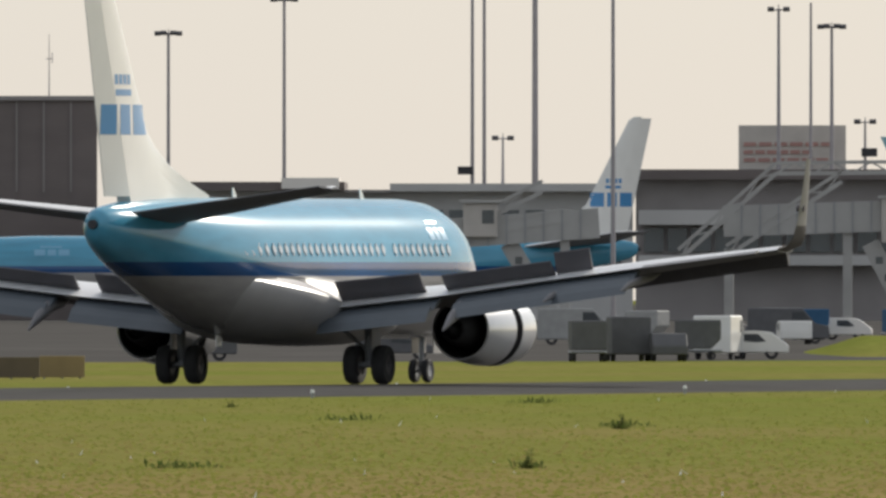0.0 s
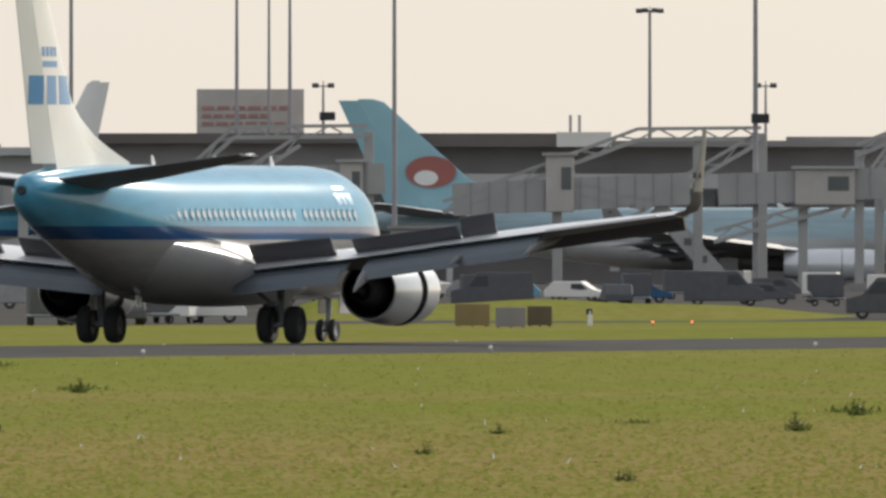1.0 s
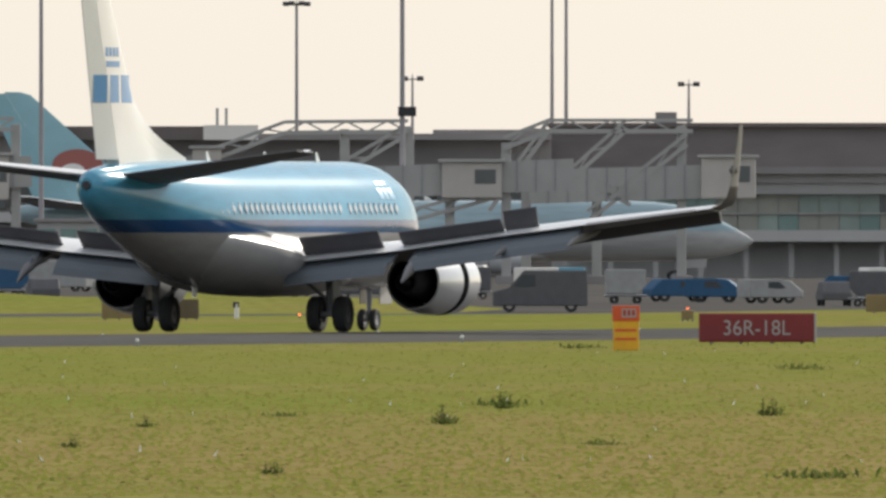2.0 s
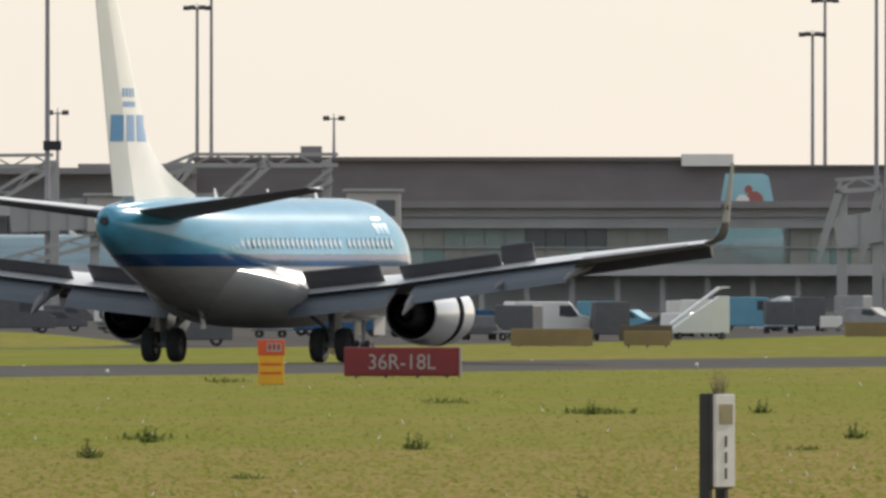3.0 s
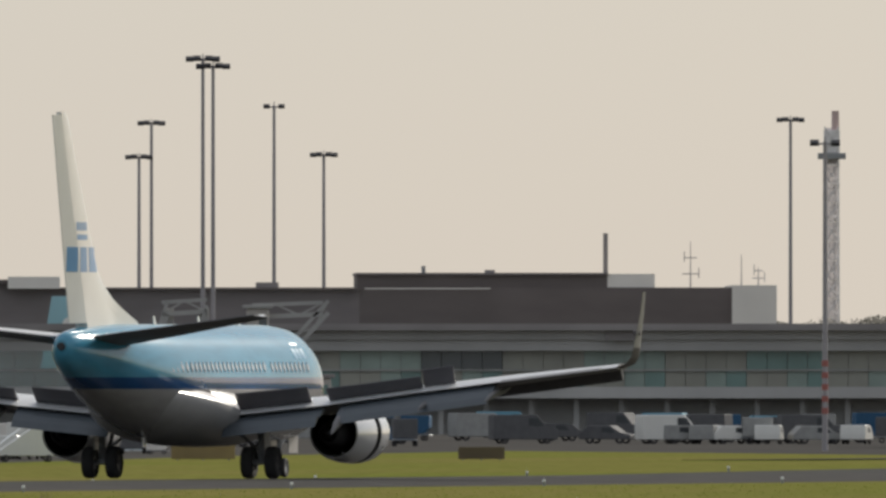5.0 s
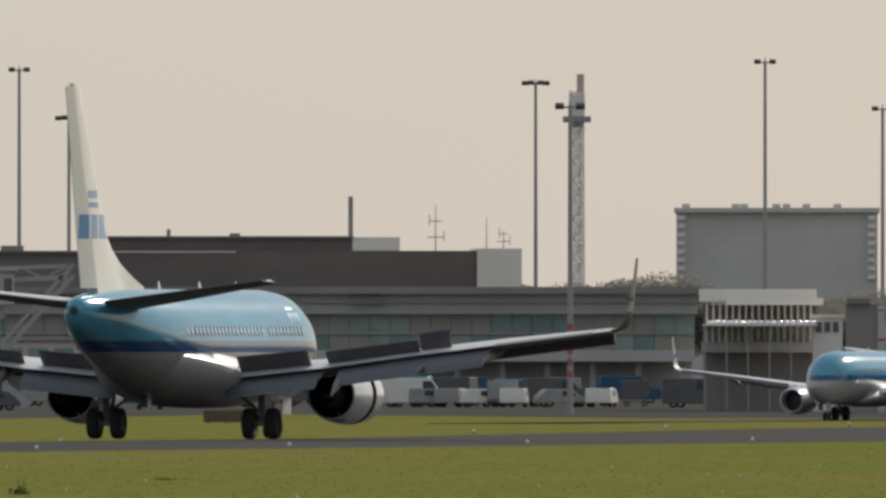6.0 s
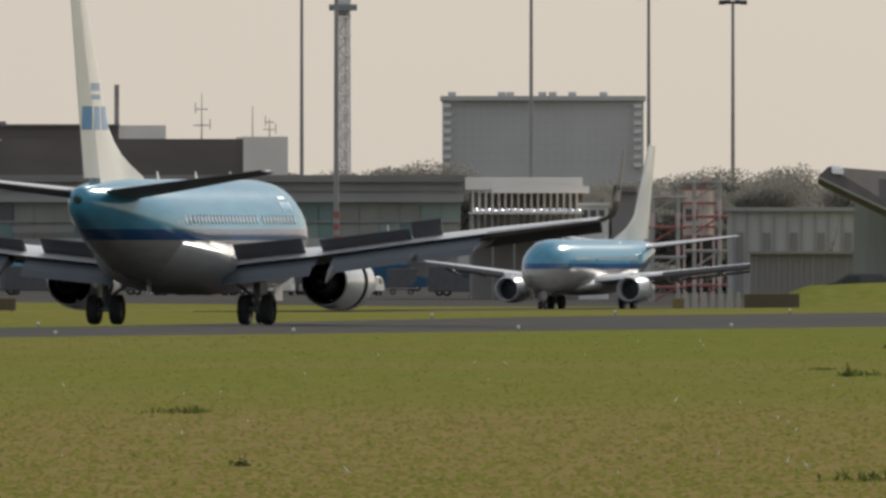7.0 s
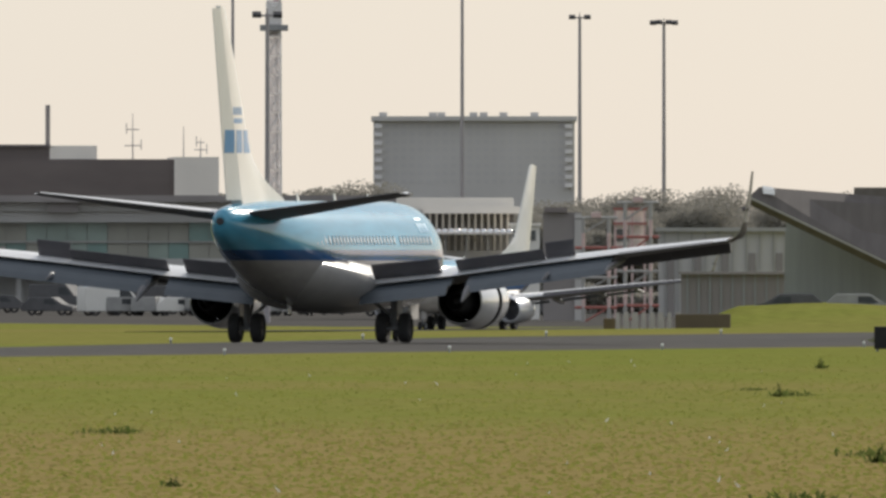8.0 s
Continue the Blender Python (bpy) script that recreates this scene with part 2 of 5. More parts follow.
def lathe(bm, profile, n=36, closed=True):
    """Turns (y, radius) pairs round the y axis."""
    rings = [[(r * math.cos(2 * math.pi * i / n), y, r * math.sin(2 * math.pi * i / n)) for i in range(n)] for y, r in profile]
    if closed:
        rings.append(rings[0])
        rows = [[bm.verts.new(p) for p in ring] for ring in rings[:-1]]
        rows.append(rows[0])
        for a, b in zip(rows, rows[1:]):
            for i in range(n):
                bm.faces.new((a[i], a[(i + 1) % n], b[(i + 1) % n], b[i]))
        return bm
    return loft(bm, rings)


def foil(x, le, te, z, thick, n=12, nose_up=0.0):
    """A wing section at span x, from leading edge le to trailing edge te (along y)."""
    pts = []
    chord = le - te
    for i in range(n):
        c = 0.5 - 0.5 * math.cos(math.pi * i / (n - 1))
        h = thick * 1.9 * (math.sqrt(c) * 0.6 - 0.2 * c - 0.4 * c * c * c)
        pts.append((x, le - c * chord, z + nose_up * (1 - c) + max(h, 0.01)))
    for i in range(n - 2, 0, -1):
        c = 0.5 - 0.5 * math.cos(math.pi * i / (n - 1))
        h = thick * 1.1 * (math.sqrt(c) * 0.6 - 0.2 * c - 0.4 * c * c * c)
        pts.append((x, le - c * chord, z + nose_up * (1 - c) - max(h, 0.01)))
    return pts


# ---- lie of the land ----
RUN_AZ, RUN_OFF = radians(17.2), 291.0      # runway direction right of +y, and its distance from the camera
RUN = Vector((math.sin(RUN_AZ), math.cos(RUN_AZ), 0))
OVER = Vector((-math.cos(RUN_AZ), math.sin(RUN_AZ), 0))


def beyond(x, y):
    """Metres past the runway's centre line, seen from the camera."""
    return x * OVER.x + y * OVER.y - RUN_OFF


def ground_z(x, y):
    b = beyond(x, y)
    q = min(1, max(0, (b - 45) / 110))
    fall = -1.3 * q * q * (3 - 2 * q)
    # the runway's far half tips away over its first part and levels out further on
    c = min(1, max(0, (b + 5) / 31))
    u = min(1, max(0, (1230 - x * RUN.x - y * RUN.y) / 180))
    return fall - 0.42 * c * c * (3 - 2 * c) * u * u * (3 - 2 * u) * (1 - q)


def spot(x, d, z=None):
    """The place at a bearing and distance, on the ground or at height z."""
    b = bearing(x)
    px, py = d * math.sin(b), d * math.cos(b)
    return Vector((px, py, ground_z(px, py) if z is None else z))


def rise(y, d):
    """The height of a sight at that dip and distance."""
    return EYE + d * (LEVEL - y) / UNIT


def foot(x, y):
    """Where the sight at a bearing and dip meets the ground, and its distance."""
    lo, hi = 60.0, 4800.0
    for _ in range(50):
        d = (lo + hi) / 2
        p = spot(x, d)
        if rise(y, d) > p.z:
            lo = d
        else:
            hi = d
    return spot(x, lo), lo


def facing(x, d, z=None):
    """A pose on the ground at a bearing whose -y side faces the camera."""
    p = spot(x, d, z)
    return pose(p.x, p.y, p.z, 0, 0, -math.degrees(bearing(x)))
# ---- ground, runway ----
def grass_material():
    m = material("mown_grass", (0.1, 0.11, 0.02), 0.9, 0, 0.3, 2.0, 0.22)
    nt = m.node_tree
    bs = nt.nodes["Principled BSDF"]
    tc = nt.nodes.new("ShaderNodeTexCoord")
    prev = None
    big = nt.nodes.new("ShaderNodeTexNoise")
    big.inputs["Scale"].default_value, big.inputs["Detail"].default_value = 0.03, 5
    fine = nt.nodes.new("ShaderNodeTexNoise")
    fine.inputs["Scale"].default_value, fine.inputs["Detail"].default_value = 1.3, 8
    mp = nt.nodes.new("ShaderNodeMapping")
    mp.inputs["Scale"].default_value = (1.0, 0.45, 1)
    nt.links.new(tc.outputs["Object"], mp.inputs[0])
    nt.links.new(mp.outputs[0], fine.inputs["Vector"])
    mp2 = nt.nodes.new("ShaderNodeMapping")
    mp2.inputs["Scale"].default_value = (1.0, 0.5, 1)
    nt.links.new(tc.outputs["Object"], mp2.inputs[0])
    nt.links.new(mp2.outputs[0], big.inputs["Vector"])
    # drier towards the verge where the camera stands
    sep = nt.nodes.new("ShaderNodeSeparateXYZ")
    nt.links.new(tc.outputs["Object"], sep.inputs[0])
    dry = nt.nodes.new("ShaderNodeMapRange")
    dry.inputs[1].default_value, dry.inputs[2].default_value, dry.inputs[3].default_value, dry.inputs[4].default_value = 400, 640, 0.32, 0.0
    nt.links.new(sep.outputs[1], dry.inputs[0])
    east = nt.nodes.new("ShaderNodeMapRange")
    east.inputs[1].default_value, east.inputs[2].default_value, east.inputs[3].default_value, east.inputs[4].default_value = -8, 22, 0.8, 1.9
    nt.links.new(sep.outputs[0], east.inputs[0])
    drier = nt.nodes.new("ShaderNodeMath")
    drier.operation = "MULTIPLY"
    nt.links.new(dry.outputs[0], drier.inputs[0])
    nt.links.new(east.outputs[0], drier.inputs[1])
    add = nt.nodes.new("ShaderNodeMath")
    add.operation = "ADD"
    nt.links.new(big.outputs[0], add.inputs[0])
    nt.links.new(drier.outputs[0], add.inputs[1])
    cr = nt.nodes.new("ShaderNodeValToRGB")
    cr.color_ramp.elements[0].position, cr.color_ramp.elements[1].position = 0.35, 0.85
    cr.color_ramp.elements[0].color, cr.color_ramp.elements[1].color = (0.162, 0.181, 0.042, 1), (0.225, 0.18, 0.072, 1)
    nt.links.new(add.outputs[0], cr.inputs[0])
    rm = nt.nodes.new("ShaderNodeMapRange")
    rm.inputs[1].default_value, rm.inputs[2].default_value, rm.inputs[3].default_value, rm.inputs[4].default_value = 0.3, 0.7, 0.76, 1.22
    nt.links.new(fine.outputs[0], rm.inputs[0])
    mul = nt.nodes.new("ShaderNodeMixRGB")
    mul.blend_type, mul.inputs[0].default_value = "MULTIPLY", 1.0
    nt.links.new(cr.outputs[0], mul.inputs[1])
    nt.links.new(rm.outputs[0], mul.inputs[2])
    nt.links.new(mul.outputs[0], bs.inputs["Base Color"])
    bs.inputs["Specular IOR Level"].default_value = 0.0
    return m


M["grass"] = grass_material()


ACROSS = [-24, -23.6, -15, -8, -5, -2, 1, 4, 8, 12, 16, 20, 23.6, 24]     # metres from the runway's centre line
ALONG = list(range(800, 1501, 50))                                        # metres along it


def build_ground():
    bm = bmesh.new()
    rows = []
    qs = [-2600, -291, -200, -120, -60, -40] + ACROSS + [30, 38, 45, 60, 75, 90, 105, 120, 140, 160, 220, 400, 900, 2600]
    us = [-1500, -400, 0, 200, 400, 600, 700] + ALONG + [1600, 2000, 3000, 4600]
    for q in qs:
        row = []
        for u in us:
            p = OVER * (RUN_OFF + q) + RUN * u
            row.append(bm.verts.new((p.x, p.y, ground_z(p.x, p.y))))
        rows.append(row)
    for a, b in zip(rows, rows[1:]):
        for i in range(len(us) - 1):
            bm.faces.new((a[i], a[i + 1], b[i + 1], b[i]))
    g = part("ground", bm, "grass", smooth=True)
    tagged(g, "mown airfield grass, green with dry ochre patches", "ground", kind="structure")


def strip(name, across, along, mat, label, lift=0.03, category="runway"):
    bm = bmesh.new()
    rows = []
    mid, half = (across[0] + across[-1]) / 2, (across[-1] - across[0]) / 2
    for q in across:
        edge = q in (across[0], across[-1])
        row = []
        for u in along:
            p = OVER * (RUN_OFF + q) + RUN * u
            crown = 0.06 * (1 - abs(q - mid) / half)
            row.append(bm.verts.new((p.x, p.y, ground_z(p.x, p.y) + (-0.1 if edge else lift + crown))))
        rows.append(row)
    for a, b in zip(rows, rows[1:]):
        for i in range(len(along) - 1):
            bm.faces.new((a[i], a[i + 1], b[i + 1], b[i]))
    ob = part(name, bm, mat)
    return tagged(ob, label, category, kind="structure")


build_ground()
strip("runway", ACROSS, [-400, 0, 200, 400, 600, 700] + ALONG + [1600, 2000, 3000], "asphalt", "dark grey asphalt runway with grooved surface")
strip("taxiway", [172, 172.4, 185, 197.6, 198], [1780 + 80 * i for i in range(18)], "tarmac", "worn dark asphalt taxiway beyond the grass", 0.03, "taxiway")


def apron():
    bm = bmesh.new()
    cols = [(-1200, 1440), (1200, 1480), (2600, 1560), (3300, 1690), (3800, 1900), (4300, 2060), (5000, 1930), (5640, 1930)]
    rows = []
    for k in (0, 0.05, 0.3, 1.0):
        row = []
        for x, d in cols:
            p = spot(x, d + (4200 - d) * k)
            row.append(bm.verts.new((p.x, p.y, p.z + (0.05 if k else -0.05))))
        rows.append(row)
    for a, b in zip(rows, rows[1:]):
        for i in range(len(cols) - 1):
            bm.faces.new((a[i], a[i + 1], b[i + 1], b[i]))
    tagged(part("apron", bm, "tarmac"), "worn grey tarmac apron before the terminal", "apron", kind="structure")


def grass_bank(x0, x1, d, crest, seed):
    """A low mown bank beyond the runway, its crest at that dip."""
    bm = bmesh.new()
    n = 60
    rows = []
    for dd, k in ((-110, 0.0), (-60, 0.35), (-10, 0.95), (15, 1.0), (60, 0.5), (110, 0.0)):
        row = []
        for i in range(n + 1):
            x = x0 + (x1 - x0) * i / n
            end = min(1, 9 * i / n, 2.5 * (n - i) / n) ** 1.3
            p = spot(x, d + dd)
            top = rise(crest + 4 * math.sin(i * 0.35 + seed), d) - p.z
            row.append(bm.verts.new((p.x, p.y, p.z - 0.15 + (top + 0.15) * k * end)))
        rows.append(row)
    for a, b in zip(rows, rows[1:]):
        for i in range(n):
            bm.faces.new((a[i], a[i + 1], b[i + 1], b[i]))
    tagged(part("grass_bank", bm, "grass", smooth=True), "low mown grass bank beyond the runway", "bank", kind="structure")


apron()
grass_bank(5540, 6900, 1690, 566, 0)
grass_bank(1380, 2640, 1700, 599, 2)
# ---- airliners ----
def paint_sunlit_top(ob, top):
    """Gives the upward faces of a wing a pale colour standing for sunlight."""
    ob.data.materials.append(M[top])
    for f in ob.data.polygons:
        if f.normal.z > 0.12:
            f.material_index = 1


def airliner(name, label, paint, fin_mat, landing, scale, marks=True, windows=True):
    """A twin-jet; origin on the ground between the main wheels, nose along +y."""
    root = thing(name, label, "airplane")
    # fuselage: y, half width, bottom, top
    st = [(15.62, 0.12, 2.5, 2.72), (15.3, 0.45, 2.1, 3.1), (14.6, 0.85, 1.7, 3.75), (13.7, 1.25, 1.45, 4.5), (12.6, 1.58, 1.32, 5.02),
          (11.5, 1.78, 1.28, 5.25), (10.0, 1.88, 1.28, 5.33), (6.0, 1.88, 1.28, 5.33), (0.0, 1.88, 1.28, 5.33), (-3.2, 1.88, 1.3, 5.33),
          (-5.0, 1.86, 1.45, 5.33), (-7.0, 1.75, 1.83, 5.33), (-9.0, 1.54, 2.3, 5.32), (-11.0, 1.24, 2.82, 5.28), (-12.8, 0.9, 3.3, 5.2),
          (-14.0, 0.62, 3.68, 5.1), (-14.6, 0.44, 3.92, 5.02), (-14.85, 0.32, 4.1, 4.94), (-15.0, 0.19, 4.32, 4.78)]
    n = 48
    rings = []
    for y, w, zb, zt in st:
        zc, h = (zb + zt) / 2, (zt - zb) / 2
        rings.append([(w * math.sin(2 * math.pi * i / n), y, zc - h * math.cos(2 * math.pi * i / n)) for i in range(n)])
    part("fuselage", loft(bmesh.new(), rings), paint, root, "blue over dark blue stripe over pale grey belly", smooth=True)
    bm = rod(bmesh.new(), (0, -14.95, 4.55), (0, -15.1, 4.56), 0.15, 0.13, 18)
    part("exhaust", bm, "dark", root, "dark metal tailpipe", smooth=True)
    # wing root fairing: y, half width, underside, height of its widest line, height of its shoulder against the hull
    fr = []
    for y, w, zb, zm, zs in [(7.2, 0.9, 1.32, 1.6, 1.8), (6.0, 1.6, 1.2, 1.8, 2.1), (4.5, 2.05, 1.1, 2.0, 2.4), (2.0, 2.2, 1.08, 2.1, 2.6), (0, 2.32, 1.1, 2.2, 2.75), (-1.4, 2.48, 1.13, 2.35, 2.95),
                             (-2.6, 2.5, 1.18, 2.5, 3.12), (-3.7, 2.34, 1.27, 2.65, 3.22), (-4.9, 2.06, 1.43, 2.8, 3.26), (-6.1, 1.8, 1.7, 2.95, 3.25), (-7.2, 1.45, 2.05, 3.0, 3.15)]:
        hull = min(1.6, w * 0.8)
        half = [(w * math.sin(a), zm - (zm - zb) * math.cos(a)) for a in (radians(11.25 * i) for i in range(9))]
        half += [(w - 0.04 * (w - hull), zm + 0.1 * (zs - zm)), (w - 0.3 * (w - hull), zm + 0.32 * (zs - zm)), (hull + 0.25 * (w - hull), zm + 0.7 * (zs - zm)), (hull, zs)]
        fr.append([(x, y, z) for x, z in half] + [(-x, y, z) for x, z in reversed(half[1:])])
    part("belly_fairing", loft(bmesh.new(), fr), "belly", root, "pale grey wing root fairing", smooth=True)
    # fin and rudder
    def fin_le(z):
        pts = [(5.0, -5.2), (5.42, -5.6), (5.75, -7.1), (6.2, -8.7), (6.7, -9.9), (7.2, -10.7), (12.35, -14.25), (12.55, -14.7)]
        for (z0, y0), (z1, y1) in zip(pts, pts[1:]):
            if z <= z1:
                return y0 + (y1 - y0) * max(0, z - z0) / (z1 - z0)
        return -14.7
    def fin_te(z):
        return -14.0 - (z - 5.0) * 0.285
    def hinge(z):
        return fin_te(z) + 1.27 * (1.25 - (z - 5) * 0.08)
    def fin_half(y, z):
        """Half thickness of fin and rudder at a place on them."""
        t = 0.3 - (z - 5) * 0.024
        le, hg, te = min(fin_le(z), -10.0 - (z - 7.2) * 0.69 if z < 7.2 else 0), hinge(z), fin_te(z)
        if y >= hg:
            c = min(1, max(0, (le - y) / (le - hg)))
            return max(0.012, t * math.sqrt(c) * (1.25 - 0.55 * c))
        return 0.012 + (t * 0.7 - 0.012) * max(0, y - te) / (hg - te)
    def fin_section(z, y0, y1, count=14):
        ys = [y0 + (y1 - y0) * (i / (count - 1)) ** 1.6 for i in range(count)]
        return [(fin_half(y, z), y, z) for y in ys] + [(-fin_half(y, z), y, z) for y in reversed(ys)]
    zs = [5.0, 5.25, 5.42, 5.6, 5.9, 6.2, 6.7, 7.2, 8.5, 10, 11.5, 12.35, 12.55]
    part("fin", loft(bmesh.new(), [fin_section(z, fin_le(z), hinge(z)) for z in zs]), fin_mat, root, "cream white tail fin", smooth=True)
    part("rudder", loft(bmesh.new(), [fin_section(z, hinge(z) - 0.004, fin_te(z), 5) for z in (5.35, 7, 9, 11, 12.45)]), fin_mat, root, "", smooth=True)
    def decal(nm, sx, y0, y1, z0, z1, mat, lab):
        bm = bmesh.new()
        ny, nz = 8, 3
        rows = []
        for j in range(nz + 1):
            z = z0 + (z1 - z0) * j / nz
            rows.append([bm.verts.new((sx * (fin_half(y0 + (y1 - y0) * i / ny, z) + 0.008), y0 + (y1 - y0) * i / ny, z)) for i in range(ny + 1)])
        for a, b in zip(rows, rows[1:]):
            for i in range(ny):
                bm.faces.new((a[i], a[i + 1], b[i + 1], b[i]))
        r = bmesh.ops.extrude_face_region(bm, geom=bm.faces[:])
        bmesh.ops.translate(bm, vec=(-sx * 0.006, 0, 0), verts=[v for v in r["geom"] if isinstance(v, bmesh.types.BMVert)])
        part(nm, bm, mat, root, lab, smooth=True)
    for sx in (1, -1):
        side = root
        mir = Matrix.Diagonal((sx, 1, 1, 1))
        def put(nm, bm, mat, label="", smooth=False, parent=None):
            bmesh.ops.transform(bm, matrix=mir, verts=bm.verts)
            return part(nm, bm, mat, parent or side, label, smooth)
        # wing
        wst = [(1.5, 4.9, -1.3, 2.1, 1.05), (3.6, 3.75, -1.45, 2.32, 0.85), (5.8, 2.55, -1.6, 2.55, 0.7), (9.0, 0.8, -2.35, 2.95, 0.55), (12.5, -1.1, -3.35, 3.36, 0.44), (16.9, -3.45, -4.95, 3.83, 0.26)]
        wing = put("wing", loft(bmesh.new(), [foil(*s) for s in wst]), "skin", "grey wing, sunlit paleness coloured into its top", True)
        paint_sunlit_top(wing, "wing_top")
        def wing_at(x):
            for a, b in zip(wst, wst[1:]):
                if x <= b[0]:
                    k = (x - a[0]) / (b[0] - a[0])
                    return [p + (q - p) * k for p, q in zip(a, b)]
            return wst[-1]
        # bare metal slats ahead of the leading edge
        for x0, x1 in ((6.3, 8.79), (8.8, 11.39), (11.4, 13.99), (14.0, 16.6)):
            rr = []
            for x in (x0, x1):
                _, le, te, z, t = wing_at(x)
                k = 1.0 if landing else 0.25
                rr.append([(x, le + 0.38 * k, z - 0.42 * k), (x, le + 0.46 * k, z - 0.3 * k), (x, le + 0.3 * k, z - 0.02), (x, le - 0.1, z + t * 0.3 + 0.03), (x, le - 0.12, z + t * 0.3), (x, le + 0.16 * k, z - 0.1), (x, le + 0.28 * k, z - 0.36 * k)])
            put("slat", loft(bmesh.new(), rr), "panel", "drooped grey slat", True)
        # flaps
        def board(x0, x1, ang, chord, gap, drop, th=0.1):
            rr = []
            for x in (x0, x1):
                _, le, te, z, t = wing_at(x)
                y0, z0 = te - gap, z - drop
                c, s = chord * math.cos(radians(ang)), chord * math.sin(radians(ang))
                nx, nz = math.sin(radians(ang)) * th, math.cos(radians(ang)) * th
                rr.append([(x, y0 + 0.05, z0), (x, y0 - nx * 0.6 , z0 + nz), (x, y0 - c * 0.5 - nx * 0.5, z0 - s * 0.5 + nz * 0.8), (x, y0 - c, z0 - s), (x, y0 - c * 0.5 + nx * 0.3, z0 - s * 0.5 - nz * 0.4)])
            return loft(bmesh.new(), rr)
        ang = 30 if landing else 6
        for x0, x1 in ((2.0, 5.5), (6.15, 12.1)):
            put("flap", board(x0, x1, ang * 0.7, 0.75, -0.35, 0.12), "flap", "pale grey flap segment")
            put("flap", board(x0 + 0.05, x1 - 0.05, ang * 1.2, 0.62, 0.38, 0.36), "flap", "pale grey flap segment")
        put("aileron", board(12.4, 16.3, 3, 0.45, -0.05, 0.0, 0.06), "skin", "")
        # spoilers
        if landing:
            for x0, x1, a, ch in ((2.3, 4.95, 38, 0.95), (5.6, 6.785, 36, 0.8), (6.79, 7.985, 36, 0.8), (7.99, 9.18, 36, 0.8), (9.2, 10.4, 62, 0.8)):
                rr = []
                for x in (x0, x1):
                    _, le, te, z, t = wing_at(x)
                    y0, z0 = te + 0.75, z + t * 0.18
                    c, s = ch * math.cos(radians(a)), ch * math.sin(radians(a))
                    rr.append([(x, y0, z0), (x, y0 - c, z0 + s), (x, y0 - c - 0.02, z0 + s - 0.03), (x, y0 - c * 0.5 - 0.04, z0 + s * 0.5 - 0.08), (x, y0, z0 - 0.06)])
                put("spoiler", loft(bmesh.new(), rr), "panel", "raised dark grey spoiler panel")
        # flap track fairings
        for x in (6.3, 9.6, 12.2):
            _, le, te, z, t = wing_at(x)
            dr = (0.75 if x < 7 else 0.35) if landing else 0.3
            f = 1.0 if x < 7 else 0.6
            rr = []
            for y, zz, w, h in [(te + 1.9, z - 0.15, 0.03, 0.03), (te + 1.0, z - 0.28, 0.14, 0.17), (te + 0.1, z - 0.36, 0.17, 0.22), (te - 0.9, z - 0.3 - dr * 0.55, 0.13, 0.17), (te - 1.6, z - 0.3 - dr, 0.03, 0.04)]:
                rr.append([(x + f * w * math.sin(2 * math.pi * i / 10), y, zz - f * h * math.cos(2 * math.pi * i / 10)) for i in range(10)])
            put("flap_fairing", loft(bmesh.new(), rr), "skin", "", True)
        # winglet
        def blade(wl, first):
            rr = []
            for i, (x, le, te, z) in enumerate(wl):
                up = min(1, (i + first) / 3)
                t = 0.07 * (1 - (i + first) * 0.1)
                nx, nz = -up * t, (1 - up) * t
                rr.append([(x, le, z), (x + nx, le - (le - te) * 0.4, z + nz), (x, te, z), (x - nx, le - (le - te) * 0.4, z - nz)])
            return loft(bmesh.new(), rr)
        foot_of = put("winglet", blade([(16.9, -3.5, -4.95, 3.85), (17.25, -3.75, -5.0, 3.96), (17.45, -4.0, -5.05, 4.2), (17.56, -4.22, -5.1, 4.52)], 0), "winglet", "dark grey curved winglet root", True)
        put("winglet_blade", blade([(17.56, -4.22, -5.1, 4.52), (17.66, -4.42, -5.16, 4.95), (17.85, -4.8, -5.3, 5.75), (17.97, -5.05, -5.42, 6.42)], 3), "blade", "pale grey upright winglet blade", True, foot_of)
        put("winglet_emblem", rod(bmesh.new(), (17.5, -4.85, 5.02), (17.74, -4.85, 5.02), 0.09, n=16), "winglet", "small dark emblem disc", False, foot_of)
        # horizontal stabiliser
        stab = put("stabilizer", loft(bmesh.new(), [foil(0.3, -9.8, -13.0, 4.8, 0.5, nose_up=-0.25), foil(3.5, -11.75, -13.85, 5.17, 0.36, nose_up=-0.17), foil(7.0, -14.0, -14.95, 5.58, 0.18, nose_up=-0.06), foil(7.15, -14.35, -15.05, 5.56, 0.08)]), "stab", "stabilizer with shade coloured below and sunlight on top", True)
        paint_sunlit_top(stab, "wing_top")
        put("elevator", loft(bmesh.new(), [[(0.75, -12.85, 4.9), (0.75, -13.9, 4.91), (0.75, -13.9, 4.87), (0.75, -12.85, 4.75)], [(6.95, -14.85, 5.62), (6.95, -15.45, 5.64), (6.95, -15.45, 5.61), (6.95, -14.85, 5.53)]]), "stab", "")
        # engine
        ex, ez = 4.83 * sx, 1.56
        eng = part("engine", lathe(bmesh.new(), [(6.72, 0.8), (6.85, 0.86), (6.83, 0.92), (6.5, 0.99), (5.75, 1.05), (5.3, 1.06), (5.28, 0.84), (6.2, 0.78)], 40), "nacelle", root, "silver nacelle cowl", True)
        eng.location = (ex, -0.6, ez)
